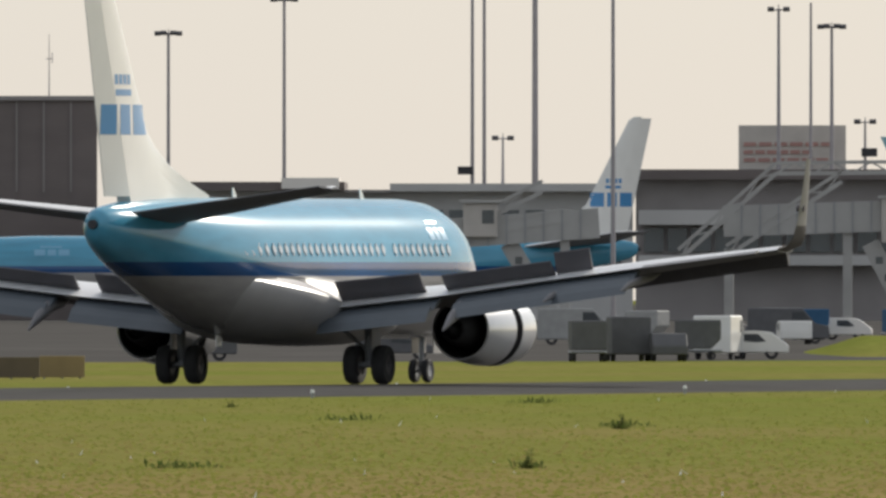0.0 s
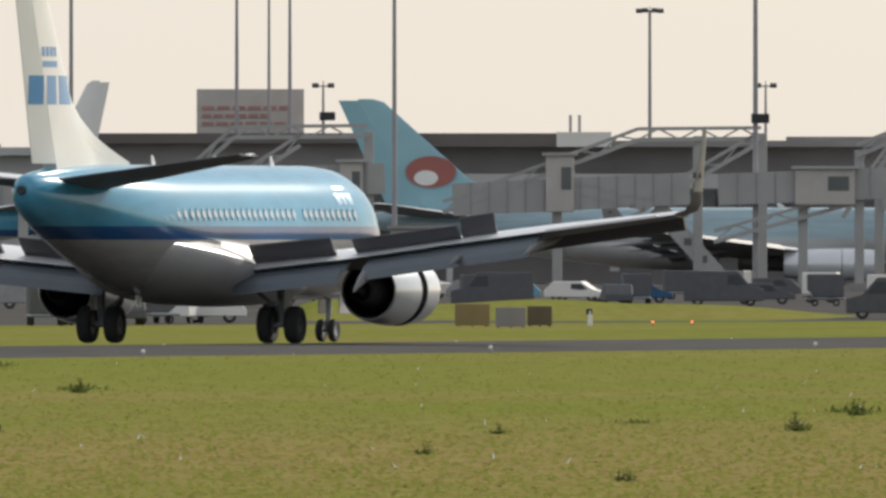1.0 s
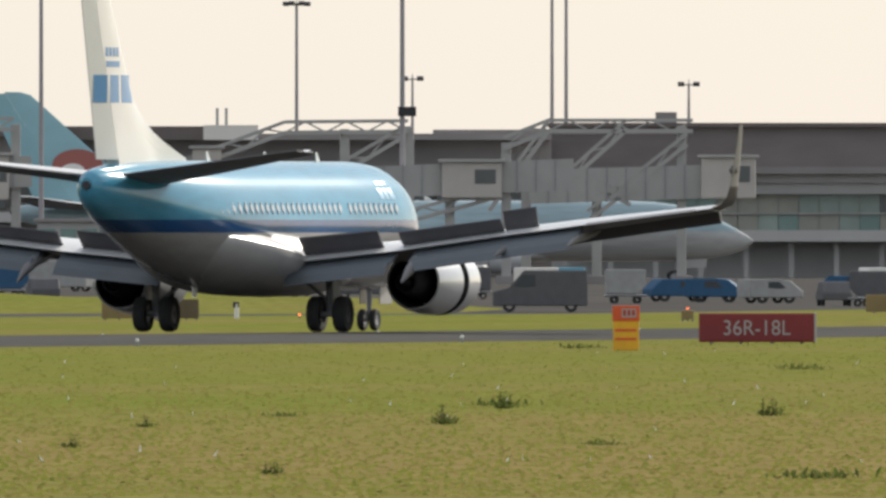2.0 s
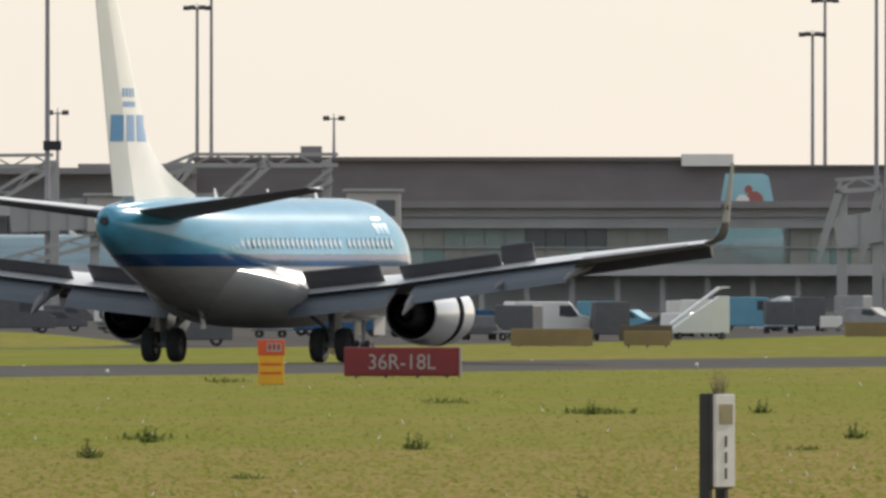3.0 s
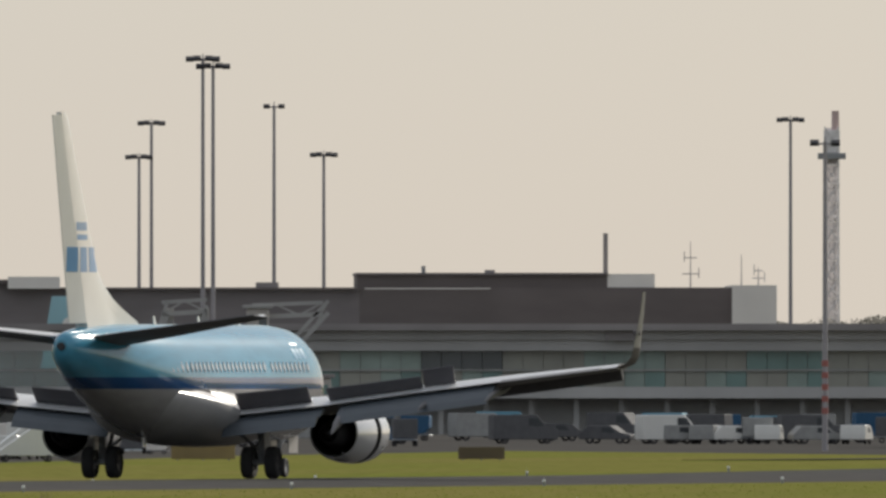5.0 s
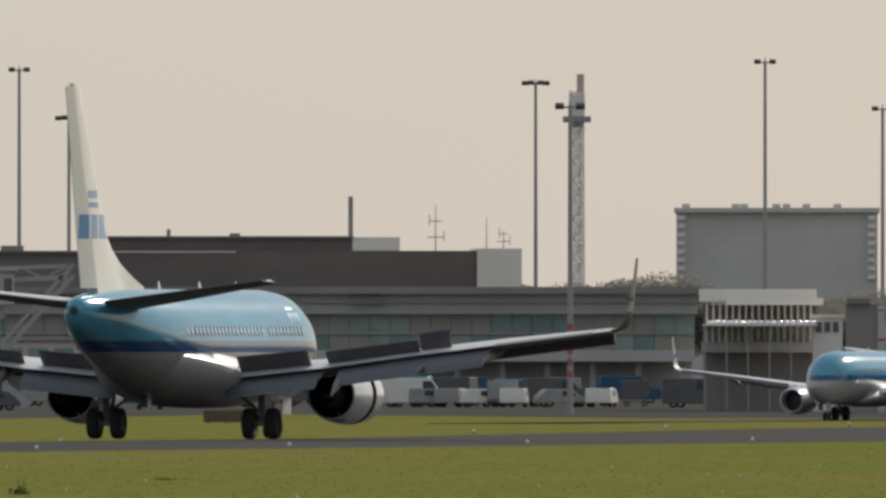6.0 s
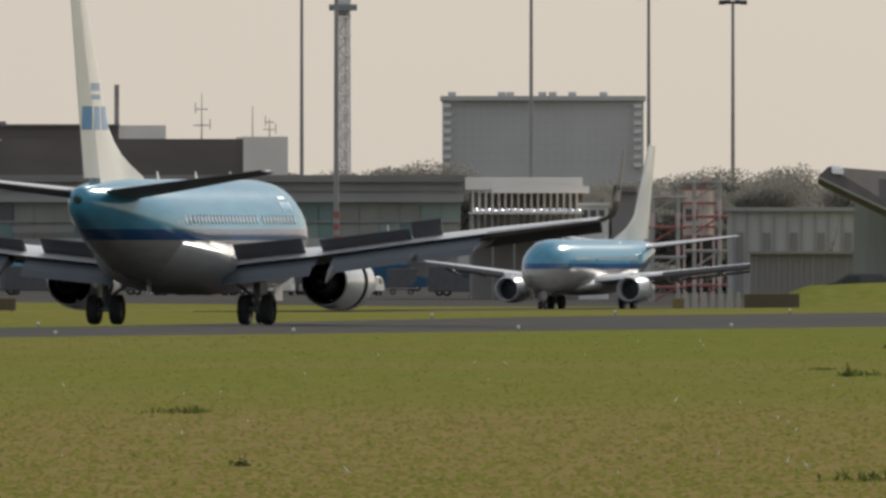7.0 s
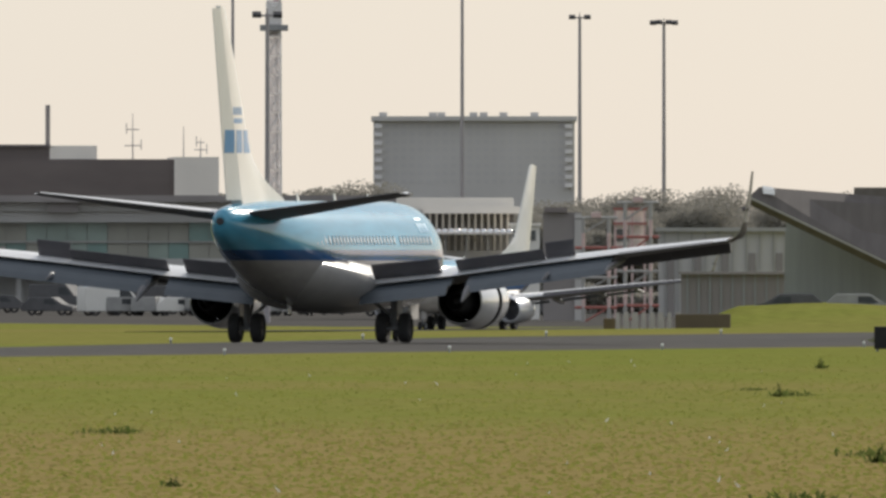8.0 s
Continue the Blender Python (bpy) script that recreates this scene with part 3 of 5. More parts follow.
        sl = part("reverser_sleeve", lathe(bmesh.new(), [(4.78 if landing else 5.27, 1.05), (4.4, 1.04), (3.5, 0.97), (2.9, 0.87), (2.88, 0.82), (3.6, 0.8), (4.76 if landing else 5.25, 0.83)], 40), "nacelle", eng, "silver sleeve slid aft of a dark gap", True)
        # dark ring over the cowl's lit rear face: shade of the gap
        part("bulkhead", lathe(bmesh.new(), [(5.275, 0.86), (5.275, 1.05), (5.255, 1.045), (5.255, 0.86)], 40), "soot", eng, "dark ring standing for shade in the sleeve gap")
        part("cascade", lathe(bmesh.new(), [(5.35, 0.9), (4.7, 0.9), (4.7, 0.86), (5.35, 0.86)], 40), "soot", eng, "dark cascade ring")
        part("core", lathe(bmesh.new(), [(5.2, 0.1), (5.2, 0.75), (4.0, 0.62), (3.0, 0.5), (2.2, 0.36), (2.15, 0.3), (2.5, 0.22), (1.9, 0.08), (1.85, 0.02)], 28, closed=False), "soot", eng, "dark core nozzle", True)
        # near-black lining added so the duct's inside reads as shaded
        part("duct_liner", lathe(bmesh.new(), [(2.95, 0.8), (3.6, 0.785), (5.2, 0.785), (5.2, 0.76), (3.6, 0.765), (2.95, 0.78)], 40), "soot", eng, "near-black lining standing for shade inside the duct", True)
        part("fan", lathe(bmesh.new(), [(5.9, 0.02), (5.85, 0.25), (5.7, 0.8), (5.55, 0.8), (5.5, 0.02)], 28, closed=False), "dark", eng, "dark fan", True)
        put("pylon", loft(bmesh.new(), [[(4.7, 5.6, 2.5), (4.96, 5.6, 2.5), (4.96, 1.4, 2.2), (4.7, 1.4, 2.2)], [(4.72, 5.2, 2.72), (4.94, 5.2, 2.72), (4.96, 0.6, 2.5), (4.7, 0.6, 2.5)]]), "belly", "")
        # main gear
        gx = 2.86 * sx
        gear = part("main_gear", rod(rod(bmesh.new(), (0, 0, 0.56), (0, 0, 2.1), 0.11, 0.14), (-0.48, 0, 0.56), (0.48, 0, 0.56), 0.09), "steel", root, "grey strut and axle")
        gear.location = (gx, 0, 0)
        bm = rod(bmesh.new(), (0, 0.1, 0.9), (-1.3 * sx, 0.3, 1.9), 0.06)
        rod(bm, (0, -0.1, 0.7), (0, -0.28, 1.15), 0.04)
        rod(bm, (0, -0.28, 1.15), (0, -0.08, 1.6), 0.04)
        part("brace", bm, "steel", gear)
        bm = box(bmesh.new(), 0.2 * sx - 0.02, 0.2 * sx + 0.02, -0.35, 0.4, 1.0, 2.0, 0.01)
        part("gear_door", bm, "belly", gear)
        for wx in (-0.43, 0.43):
            wheel = part("wheel", lathe(bmesh.new(), [(-0.2, 0.3), (-0.21, 0.42), (-0.19, 0.52), (-0.1, 0.56), (0.1, 0.56), (0.19, 0.52), (0.21, 0.42), (0.2, 0.3)], 32), "rubber", gear, "black tyre", True)
            wheel.matrix_basis = pose(wx, 0, 0.56, 0, 0, 90)
            part("rim", lathe(bmesh.new(), [(-0.12, 0.02), (-0.15, 0.12), (-0.17, 0.31), (0.17, 0.31), (0.15, 0.12), (0.12, 0.02)], 24, closed=False), "dark", wheel)
        # cabin windows
        if windows:
            bm = bmesh.new()
            box(bm, -0.012, 0.012, -0.125, 0.125, -0.18, 0.18)
            bmesh.ops.bevel(bm, geom=[e for e in bm.edges if abs(e.verts[0].co.x - e.verts[1].co.x) > 0.01], offset=0.09, segments=2, affect="EDGES")
            first = put("window", bm, "pane")
            first.parent = root
            k = 0
            for i in range(36):
                y = -8.1 + 0.508 * i
                if i in (0, 1, 25):
                    continue
                w = first if k == 0 else new("window", first.data)
                w.parent = root
                wmax = 1.88 if y > -5 else 1.88 - 0.13 * (-5 - y) / 2
                w.matrix_basis = pose(sx * (wmax * 0.967 + 0.004), y, 3.86, 0, -sx * 15, 0)
                k += 1
        if marks:
            # emblem on the fin: a crown of four dots and a bar over three block shapes
            for y0, y1 in ((-14.5, -13.5), (-13.25, -12.45), (-12.2, -11.05)):
                decal("emblem_block", sx, y0, y1, 7.1, 7.95, "emblem", "blue emblem block")
            decal("emblem_bar", sx, -13.6, -12.3, 8.2, 8.38, "emblem", "blue emblem bar")
            for i in range(4):
                decal("emblem_dot", sx, -13.65 + 0.35 * i, -13.4 + 0.35 * i, 8.52, 8.8, "emblem", "blue emblem dot")
        if marks:
            # pale emblem on the forward fuselage side
            for y0, y1, z0, z1 in ((8.5, 8.95, 4.15, 4.5), (9.05, 9.4, 4.15, 4.5), (9.5, 9.95, 4.15, 4.5), (8.8, 9.7, 4.62, 4.7)):
                bm = bmesh.new()
                rows = []
                for j in range(5):
                    z = z0 + (z1 - z0) * j / 4
                    x = 1.88 * math.sqrt(1 - ((z - 3.305) / 2.025) ** 2) + 0.008
                    rows.append([bm.verts.new((sx * x, y0, z)), bm.verts.new((sx * x, y1, z))])
                for a, b in zip(rows, rows[1:]):
                    bm.faces.new((a[0], a[1], b[1], b[0]))
                r = bmesh.ops.extrude_face_region(bm, geom=bm.faces[:])
                bmesh.ops.translate(bm, vec=(-sx * 0.006, 0, 0), verts=[v for v in r["geom"] if isinstance(v, bmesh.types.BMVert)])
                part("side_emblem", bm, "pale_blue", root, "white emblem block")
    # nose gear
    ng = part("nose_gear", rod(rod(bmesh.new(), (0, 0, 0.35), (0, 0.1, 1.6), 0.07, 0.09), (-0.26, 0, 0.35), (0.26, 0, 0.35), 0.05), "steel", root, "grey nose strut")
    ng.location = (0, 12.4, 0)
    for sx in (1, -1):
        part("gear_door", box(bmesh.new(), 0.33 * sx - 0.015, 0.33 * sx + 0.015, 0.1, 1.3, 0.85, 1.45, 0.008), "belly", ng)
        wheel = part("wheel", lathe(bmesh.new(), [(-0.09, 0.18), (-0.1, 0.3), (-0.05, 0.345), (0.05, 0.345), (0.1, 0.3), (0.09, 0.18)], 28), "rubber", ng, "black tyre", True)
        wheel.matrix_basis = pose(0.2 * sx, 0, 0.345, 0, 0, 90)
        part("rim", lathe(bmesh.new(), [(-0.06, 0.02), (-0.08, 0.19), (0.08, 0.19), (0.06, 0.02)], 20, closed=False), "steel", wheel)
    # blade aerials on the spine
    for y in (-3.2, 2.4, 7.5):
        part("aerial", loft(bmesh.new(), [[(0.02, y, 5.3), (-0.02, y, 5.3), (-0.02, y - 0.35, 5.3), (0.02, y - 0.35, 5.3)], [(0.01, y - 0.25, 5.62), (-0.01, y - 0.25, 5.62), (-0.01, y - 0.4, 5.62), (0.01, y - 0.4, 5.62)]]), "white", root)
    part("aerial", box(bmesh.new(), -0.02, 0.02, -4.9, -4.5, 1.1, 1.45), "white", root)
    root.scale = (scale,) * 3
    return root


jet = airliner("landing_airliner", "blue and white twin-jet airliner rolling out with spoilers raised", "livery", "white", True, 1.0)
taxi_jet = airliner("taxiing_airliner", "smaller blue and white twin-jet airliner taxiing towards the runway", "livery", "white", False, 0.83, marks=False)


def disc_on_fin(root):
    for sx in (1, -1):
        part("emblem_disc", rod(bmesh.new(), (sx * 0.1, -12.3, 7.7), (sx * 0.31, -12.3, 7.7), 1.05, n=28), "emblem_red", root, "red emblem disc")
        part("emblem_disc", rod(bmesh.new(), (sx * 0.1, -12.5, 7.3), (sx * 0.32, -12.5, 7.3), 0.5, n=28), "white", root, "white emblem disc")


wide_blue = airliner("parked_airliner", "large blue and white airliner parked nose-in at the terminal", "livery", "white", False, 1.0, windows=False)
p = spot(487, 2650)
wide_blue.matrix_basis = pose(p.x, p.y, p.z + 0.03, 0, 0, 90 - math.degrees(bearing(487)))
wide_blue.scale = (1.3, 2.14, 1.46)
wide_pale = airliner("parked_airliner", "large pale blue airliner with a red emblem parked at the terminal", "livery_pale", "teal", False, 1.0, marks=False, windows=False)
disc_on_fin(wide_pale)
for o in wide_blue.children:
    if o.name.split(".")[0] in ("fin", "rudder", "emblem_block", "emblem_bar", "emblem_dot"):
        o.matrix_basis = pose(0, -15, 0) @ Matrix.Diagonal((1, 0.5, 1, 1)) @ pose(0, 15, 0)
p = spot(2248, 2650)
wide_pale.matrix_basis = pose(p.x, p.y, p.z + 0.03, 0, 0, -90 - math.degrees(bearing(2248)))
wide_pale.scale = (1.3, 2.14, 1.33)
p = spot(3890, 2836)
third = copy_thing(wide_pale, pose(p.x, p.y, p.z + 0.03, 0, 0, -90 - math.degrees(bearing(3890))))
third.scale = (1.15, 1.36, 1.36)
for o in [c for c in third.children if c.name.split(".")[0] in ("fin", "rudder", "emblem_disc", "stabilizer", "elevator")]:
    bpy.data.objects.remove(o)
# its broad upright fin: height, trailing edge, leading edge, half thickness
rings = []
for z, te, le, t in ((4.6, -16.3, -10.9, 0.3), (5.04, -16.2, -11.4, 0.28), (7.36, -15.9, -12.1, 0.22), (9.4, -15.55, -12.5, 0.15), (9.6, -15.5, -12.9, 0.06)):
    ch = le - te
    half = [(0.0, le), (t * 0.8, le - 0.12 * ch), (t, le - 0.35 * ch), (t * 0.6, le - 0.75 * ch), (0.02, te)]
    rings.append([(x, y, z) for x, y in half] + [(-x, y, z) for x, y in reversed(half[1:])])
part("fin", loft(bmesh.new(), rings), "teal", third, "broad teal tail fin", True)
for sx in (1, -1):
    part("emblem_disc", rod(bmesh.new(), (sx * 0.05, -13.5, 7.75), (sx * 0.235, -13.5, 7.75), 0.62, n=24), "emblem_red", third, "red emblem disc")
    part("emblem_disc", rod(bmesh.new(), (sx * 0.05, -14.3, 7.65), (sx * 0.24, -14.3, 7.65), 0.48, n=24), "white", third, "white emblem disc")
    part("emblem_disc", rod(bmesh.new(), (sx * 0.05, -13.9, 8.5), (sx * 0.2, -13.9, 8.5), 0.28, n=20), "emblem_red", third, "red emblem disc")
tagged(third, "pale blue airliner with a red emblem parked behind the glazed pier", "airplane")
# ---- terminal buildings ----
def slab(name, x0, x1, y0, y1, d, depth, mat, parent, label="", bevel=0.0):
    """A box spanning two bearings and two dips at a distance, in the space of its thing (facing bearing x at distance d0)."""
    ox, od = parent["bearing"], parent["distance"]
    k = 1 / UNIT
    bm = box(bmesh.new(), (x0 - ox) * k * d, (x1 - ox) * k * d, d - od, d - od + depth, rise(y1, d), rise(y0, d), bevel)
    return part(name, bm, mat, parent, label)


def building(name, label, x, d, category="building"):
    b = thing(name, label, category, facing(x, d, 0.0))
    b["bearing"], b["distance"] = float(x), float(d)
    return b


def to_ground(d):
    """The dip of the apron's foot at that distance."""
    return LEVEL + (EYE + 1.32) * UNIT / d


def dark_block():
    b = building("hangar_block", "tall dark brown clad airport building", -120, 2850)
    slab("wall", -520, 172, 178, to_ground(2850), 2850, 60, "brown_roof", b)
    slab("parapet", -526, 178, 170, 178, 2849.6, 61, "dark_wall", b)
    for i in range(14):
        slab("cladding_joint", -500 + i * 48, -497 + i * 48, 180, 340, 2849.85, 0.14, "dark_wall", b)


def west_terminal():
    b = building("terminal_west", "low grey terminal pier with flat dark roof", 1000, 2820)
    g = to_ground(2820)
    slab("wall", 250, 1120, 338, g, 2820, 40, "grey_wall", b)
    slab("roof", 246, 610, 322, 338, 2818, 42, "brown_roof", b)
    slab("roof", 610, 690, 336, 341, 2818, 42, "dark_wall", b)
    slab("roof", 690, 1120, 325, 339, 2818, 42, "grey_wall", b)
    slab("plant_room", 498, 600, 315, 334, 2816, 18, "pale_wall", b)
    for i in range(18):
        slab("window", 300 + i * 45, 334 + i * 45, 372, 392, 2819.7, 0.4, "glass", b)
    slab("ledge", 250, 1120, 430, 436, 2818.8, 1.6, "pale_wall", b)
    for i in range(18):
        slab("window", 300 + i * 45, 334 + i * 45, 450, 480, 2819.7, 0.4, "glass", b)


def mid_terminal():
    b = building("terminal_centre", "dark terminal building with brown roof and pale plant rooms", 1800, 2820)
    g = to_ground(2820)
    slab("wall", 1125, 1700, 318, g, 2820, 40, "dark_wall", b)
    slab("roof", 1120, 1704, 300, 318, 2818, 44, "brown_roof", b)
    slab("wall", 1700, 2560, 324, g, 2824, 40, "dark_wall", b)
    slab("roof", 1699, 1950, 300, 324, 2821, 44, "brown_roof", b)
    slab("roof", 2040, 2560, 313, 324, 2821, 44, "dark_wall", b)
    slab("plant_room", 1944, 2041, 298, 324, 2819, 20, "pale_wall", b)
    slab("vent", 1966, 1971, 268, 298, 2824, 1, "steel", b)
    slab("vent", 1982, 1987, 268, 298, 2824, 1, "steel", b)
    slab("plant_room", 2352, 2796, 306, 313, 2824, 10, "dark_wall", b)
    slab("band", 1130, 2560, 372, 398, 2817.5, 3, "grey_wall", b)
    slab("band", 1130, 2560, 452, 470, 2817.5, 3, "grey_wall", b)
    for i in range(34):
        slab("window", 1140 + i * 42, 1174 + i * 42, 404, 446, 2819.6, 0.5, "glass", b)
    # roof screen with faint red lettering as plain bars
    s = building("roof_sign", "pale rooftop hoarding with faint red bars of writing", 1402, 2830, "hoarding")
    slab("board", 1307, 1497, 222, 304, 2830, 2.5, "cab", s)
    for y0, y1, a, c in ((252, 259, 1316, 1480), (266, 273, 1316, 1440), (280, 287, 1316, 1470)):
        for k in range(6):
            w = (c - a) / 6
            slab("writing_bar", a + k * w, a + k * w + w * 0.82, y0, y1, 2829.9, 0.12, "faint_red", s)


def east_terminal():
    # the taller rear building
    r = building("terminal_building", "tall dark umber clad terminal building with pale plant rooms", 3300, 2862)
    g = to_ground(2862)
    for x0, x1, y0, mat in ((2556, 3419, 301, "umber_wall"), (3419, 4040, 311, "umber_wall"), (4040, 4700, 308, "brown_roof")):
        slab("upper_wall", x0, x1, y0, g, 2862, 30, mat, r)
    slab("roof", 2552, 3421, 294, 301, 2861, 32, "brown_roof", r)
    slab("roof", 3419, 4040, 308, 312, 2861, 32, "brown_roof", r)
    slab("plant_room", 3418, 3510, 289, 310, 2860, 14, "pale_wall", r)
    slab("plant_room", 2744, 2781, 275, 294, 2866, 9, "dark_wall", r)
    slab("plant_room", 3858, 3897, 299, 309, 2866, 9, "dark_wall", r)
    slab("penthouse", 4036, 4479, 286, 308, 2863, 24, "brown_roof", r)
    slab("parapet", 4034, 4481, 282, 286, 2862.5, 25, "umber_wall", r)
    slab("rail", 4050, 4272, 309, 311, 2861.3, 0.2, "pale_wall", r)
    slab("roof_vent", 4150, 4157, 270, 282, 2866, 0.8, "steel", r)
    slab("roof_vent", 4262, 4280, 277, 282, 2866, 1.4, "dark_wall", r)
    slab("plant_room", 4479, 4563, 284, 308, 2863, 22, "pale_wall", r)
    slab("end_wall", 4700, 4779, 304, g, 2861, 28, "pale_wall", r)
    slab("vent", 4472, 4480, 212, 284, 2866, 1.2, "dark_wall", r)
    # the glazed pier before it
    b = building("terminal_east", "long two storey pier with grey bands and dusty tinted glazing", 3300, 2800)
    g = to_ground(2800)
    slab("canopy", 2560, 5096, 372, 384, 2796, 6, "dark_wall", b)
    slab("roof_deck", 2560, 5092, 380, 388, 2802, 16, "dark_wall", b)
    slab("band", 2560, 5090, 384, 400, 2797.6, 3, "grey_wall", b)
    slab("band", 2560, 5090, 400, 420, 2798.2, 3, "grey_wall", b)
    slab("sill_band", 2560, 5085, 484, 504, 2797.5, 3.5, "grey_wall", b)
    slab("floor_deck", 2560, 5085, 492, 500, 2801, 16, "dark_wall", b)
    for x0, x1 in ((2560, 3384), (3600, 5085)):
        slab("inner_wall", x0, x1, 420, 492, 2801.5, 12, "dark_wall", b)
    slab("transom", 2560, 5085, 453, 456, 2799.2, 0.5, "bridge", b)
    slab("undercroft", 2560, 5080, 504, g, 2803, 13, "grey_wall", b)
    tints = ("warm_glass", "green_glass", "warm_glass", "mint_glass", "glass", "warm_glass", "mint_glass")
    for i in range(70):
        x = 2566 + i * 36
        clear = 3380 < x < 3600
        for y0, y1, step in ((420, 453, 7), (456, 484, 5)):
            pane = slab("window_pane", x, x + 35, y0, y1, 2799.6, 0.3, "clear_glass" if clear else tints[(i * step + i // 4) % 7], b)
            pane.visible_shadow = not clear
    for i in range(32):
        x = 2580 + i * 80
        slab("column", x, x + 9, 504, g, 2800, 1.0, "grey_wall", b)
    slab("bay", 4290, 4400, 463, 474, 2796.5, 1.2, "dark_wall", b)
    slab("bay", 4475, 4530, 385, 402, 2797, 0.8, "dark_wall", b)


def pavilion():
    b = building("pavilion", "cream flat roofed pavilion with slim columns", 5200, 2200)
    g = to_ground(2200)
    slab("roof", 5092, 5300, 376, 398, 2199, 18, "pale_wall", b)
    slab("roof_step", 5140, 5312, 392, 404, 2197, 18, "pale_wall", b)
    slab("inner_wall", 5100, 5300, 438, 470, 2201.2, 14, "grey_wall", b)
    slab("rear_wall", 5100, 5300, 404, 438, 2212, 3, "dark_wall", b)
    for i in range(17):
        slab("column", 5104 + i * 11.5, 5108 + i * 11.5, 400, 440, 2200, 0.35, "pale_wall", b)
        slab("rib", 5103 + i * 11.5, 5107 + i * 11.5, 440, 470, 2200.9, 0.3, "pale_wall", b)
    # added canopy, clear of the roof's shadow, to carry the glint domes
    slab("canopy", 5098, 5302, 438, 441, 2188, 14, "pale_wall", b)
    for i in range(6):
        slab("canopy_post", 5102 + i * 38, 5104 + i * 38, 441, g, 2188.5, 0.2, "bridge", b)
    # polished domes added along the canopy to make a row of sun glints
    z = rise(438, 2188)
    shell = None
    for i in range(17):
        x = (5110 + i * 11.4 - 5200) * 2188 / UNIT
        if shell is None:
            bm = bmesh.new()
            bmesh.ops.create_uvsphere(bm, u_segments=16, v_segments=8, radius=0.23)
            shell = dome = part("dome_light", bm, "metal", b, "polished dome added to catch a sun glint", True)
        else:
            dome = new("dome_light", shell.data)
            dome.parent = b
        dome.location = (x, -11.4, z + 0.06)
    slab("floor_slab", 5096, 5310, 470, 488, 2199, 18, "grey_wall", b)
    slab("undercroft", 5100, 5300, 488, g, 2203, 12, "dark_wall", b)
    k = building("kiosk", "small white kiosk with dark windows", 5320, 2190, "kiosk")
    slab("body", 5294, 5346, 426, to_ground(2190), 2190, 5, "white", k)
    slab("roof", 5291, 5349, 421, 426, 2189.6, 6, "pale_wall", k)
    for i in range(3):
        slab("window", 5299 + i * 15, 5309 + i * 15, 434, 452, 2189.9, 0.2, "glass", k)


def far_block():
    b = building("apartment_block", "large grey slab building far behind the trees", 5230, 3300)
    g = LEVEL + 4.6 * UNIT / 3300
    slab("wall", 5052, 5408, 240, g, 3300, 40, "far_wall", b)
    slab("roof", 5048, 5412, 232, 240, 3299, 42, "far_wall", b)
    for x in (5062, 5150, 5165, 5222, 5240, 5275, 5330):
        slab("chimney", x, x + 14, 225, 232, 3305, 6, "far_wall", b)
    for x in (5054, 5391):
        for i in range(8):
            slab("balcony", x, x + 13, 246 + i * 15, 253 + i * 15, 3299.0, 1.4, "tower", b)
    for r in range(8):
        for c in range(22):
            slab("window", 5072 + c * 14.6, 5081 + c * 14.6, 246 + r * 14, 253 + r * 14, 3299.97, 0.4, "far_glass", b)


def hangar():
    d = 1760
    b = building("maintenance_hangar", "teal grey hangar under a broad sloping brown roof", 5850, d)
    k = 1 / UNIT
    def P(x, y, back):
        return ((x - 5850) * k * (d + back), back, rise(y, d + back))
    def slab_of(pts, depth):
        return loft(bmesh.new(), [[P(*p) for p in pts], [(q[0], q[1] + depth[0], q[2] + depth[1]) for q in (P(*p) for p in pts)]])
    g = to_ground(d)
    part("wall", slab_of([(5776, g, 6), (6200, g, 6), (6200, 600, 6), (6000, 514, 6), (5782, 412, 6)], (50, 0)), "hangar_wall", b)
    part("roof", slab_of([(5717, 374, 0), (5939, 480, 0), (6060, 538, 0), (6200, 560, 0), (6200, 392, 4), (5889, 369, 4), (5735, 357, 0.6)], (0.6, -0.5)), "hangar_roof", b, "brown ribbed sheet roof")
    part("gutter", slab_of([(5716, 373, -0.4), (5939, 479, -0.4), (6060, 537, -0.4), (6060, 541, -0.4), (5939, 483, -0.4), (5716, 377, -0.4)], (0.4, 0)), "bridge", b, "pale grey eaves gutter")
    part("skylight", slab_of([(5742, 369, 0.2), (5762, 371, 0.2), (5757, 366, 0.5), (5740, 364, 0.5)], (0.3, 0.3)), "lamp_glass", b)
    c = building("hangar_annex", "second brown roofed hangar behind the first", 5960, 1900)
    slab("roof", 5902, 6150, 358, 395, 1900, 30, "hangar_roof", c)
    slab("wall", 5910, 6150, 395, to_ground(1900), 1901, 28, "hangar_wall", c)


dark_block()
west_terminal()
mid_terminal()
east_terminal()
pavilion()
far_block()
hangar()
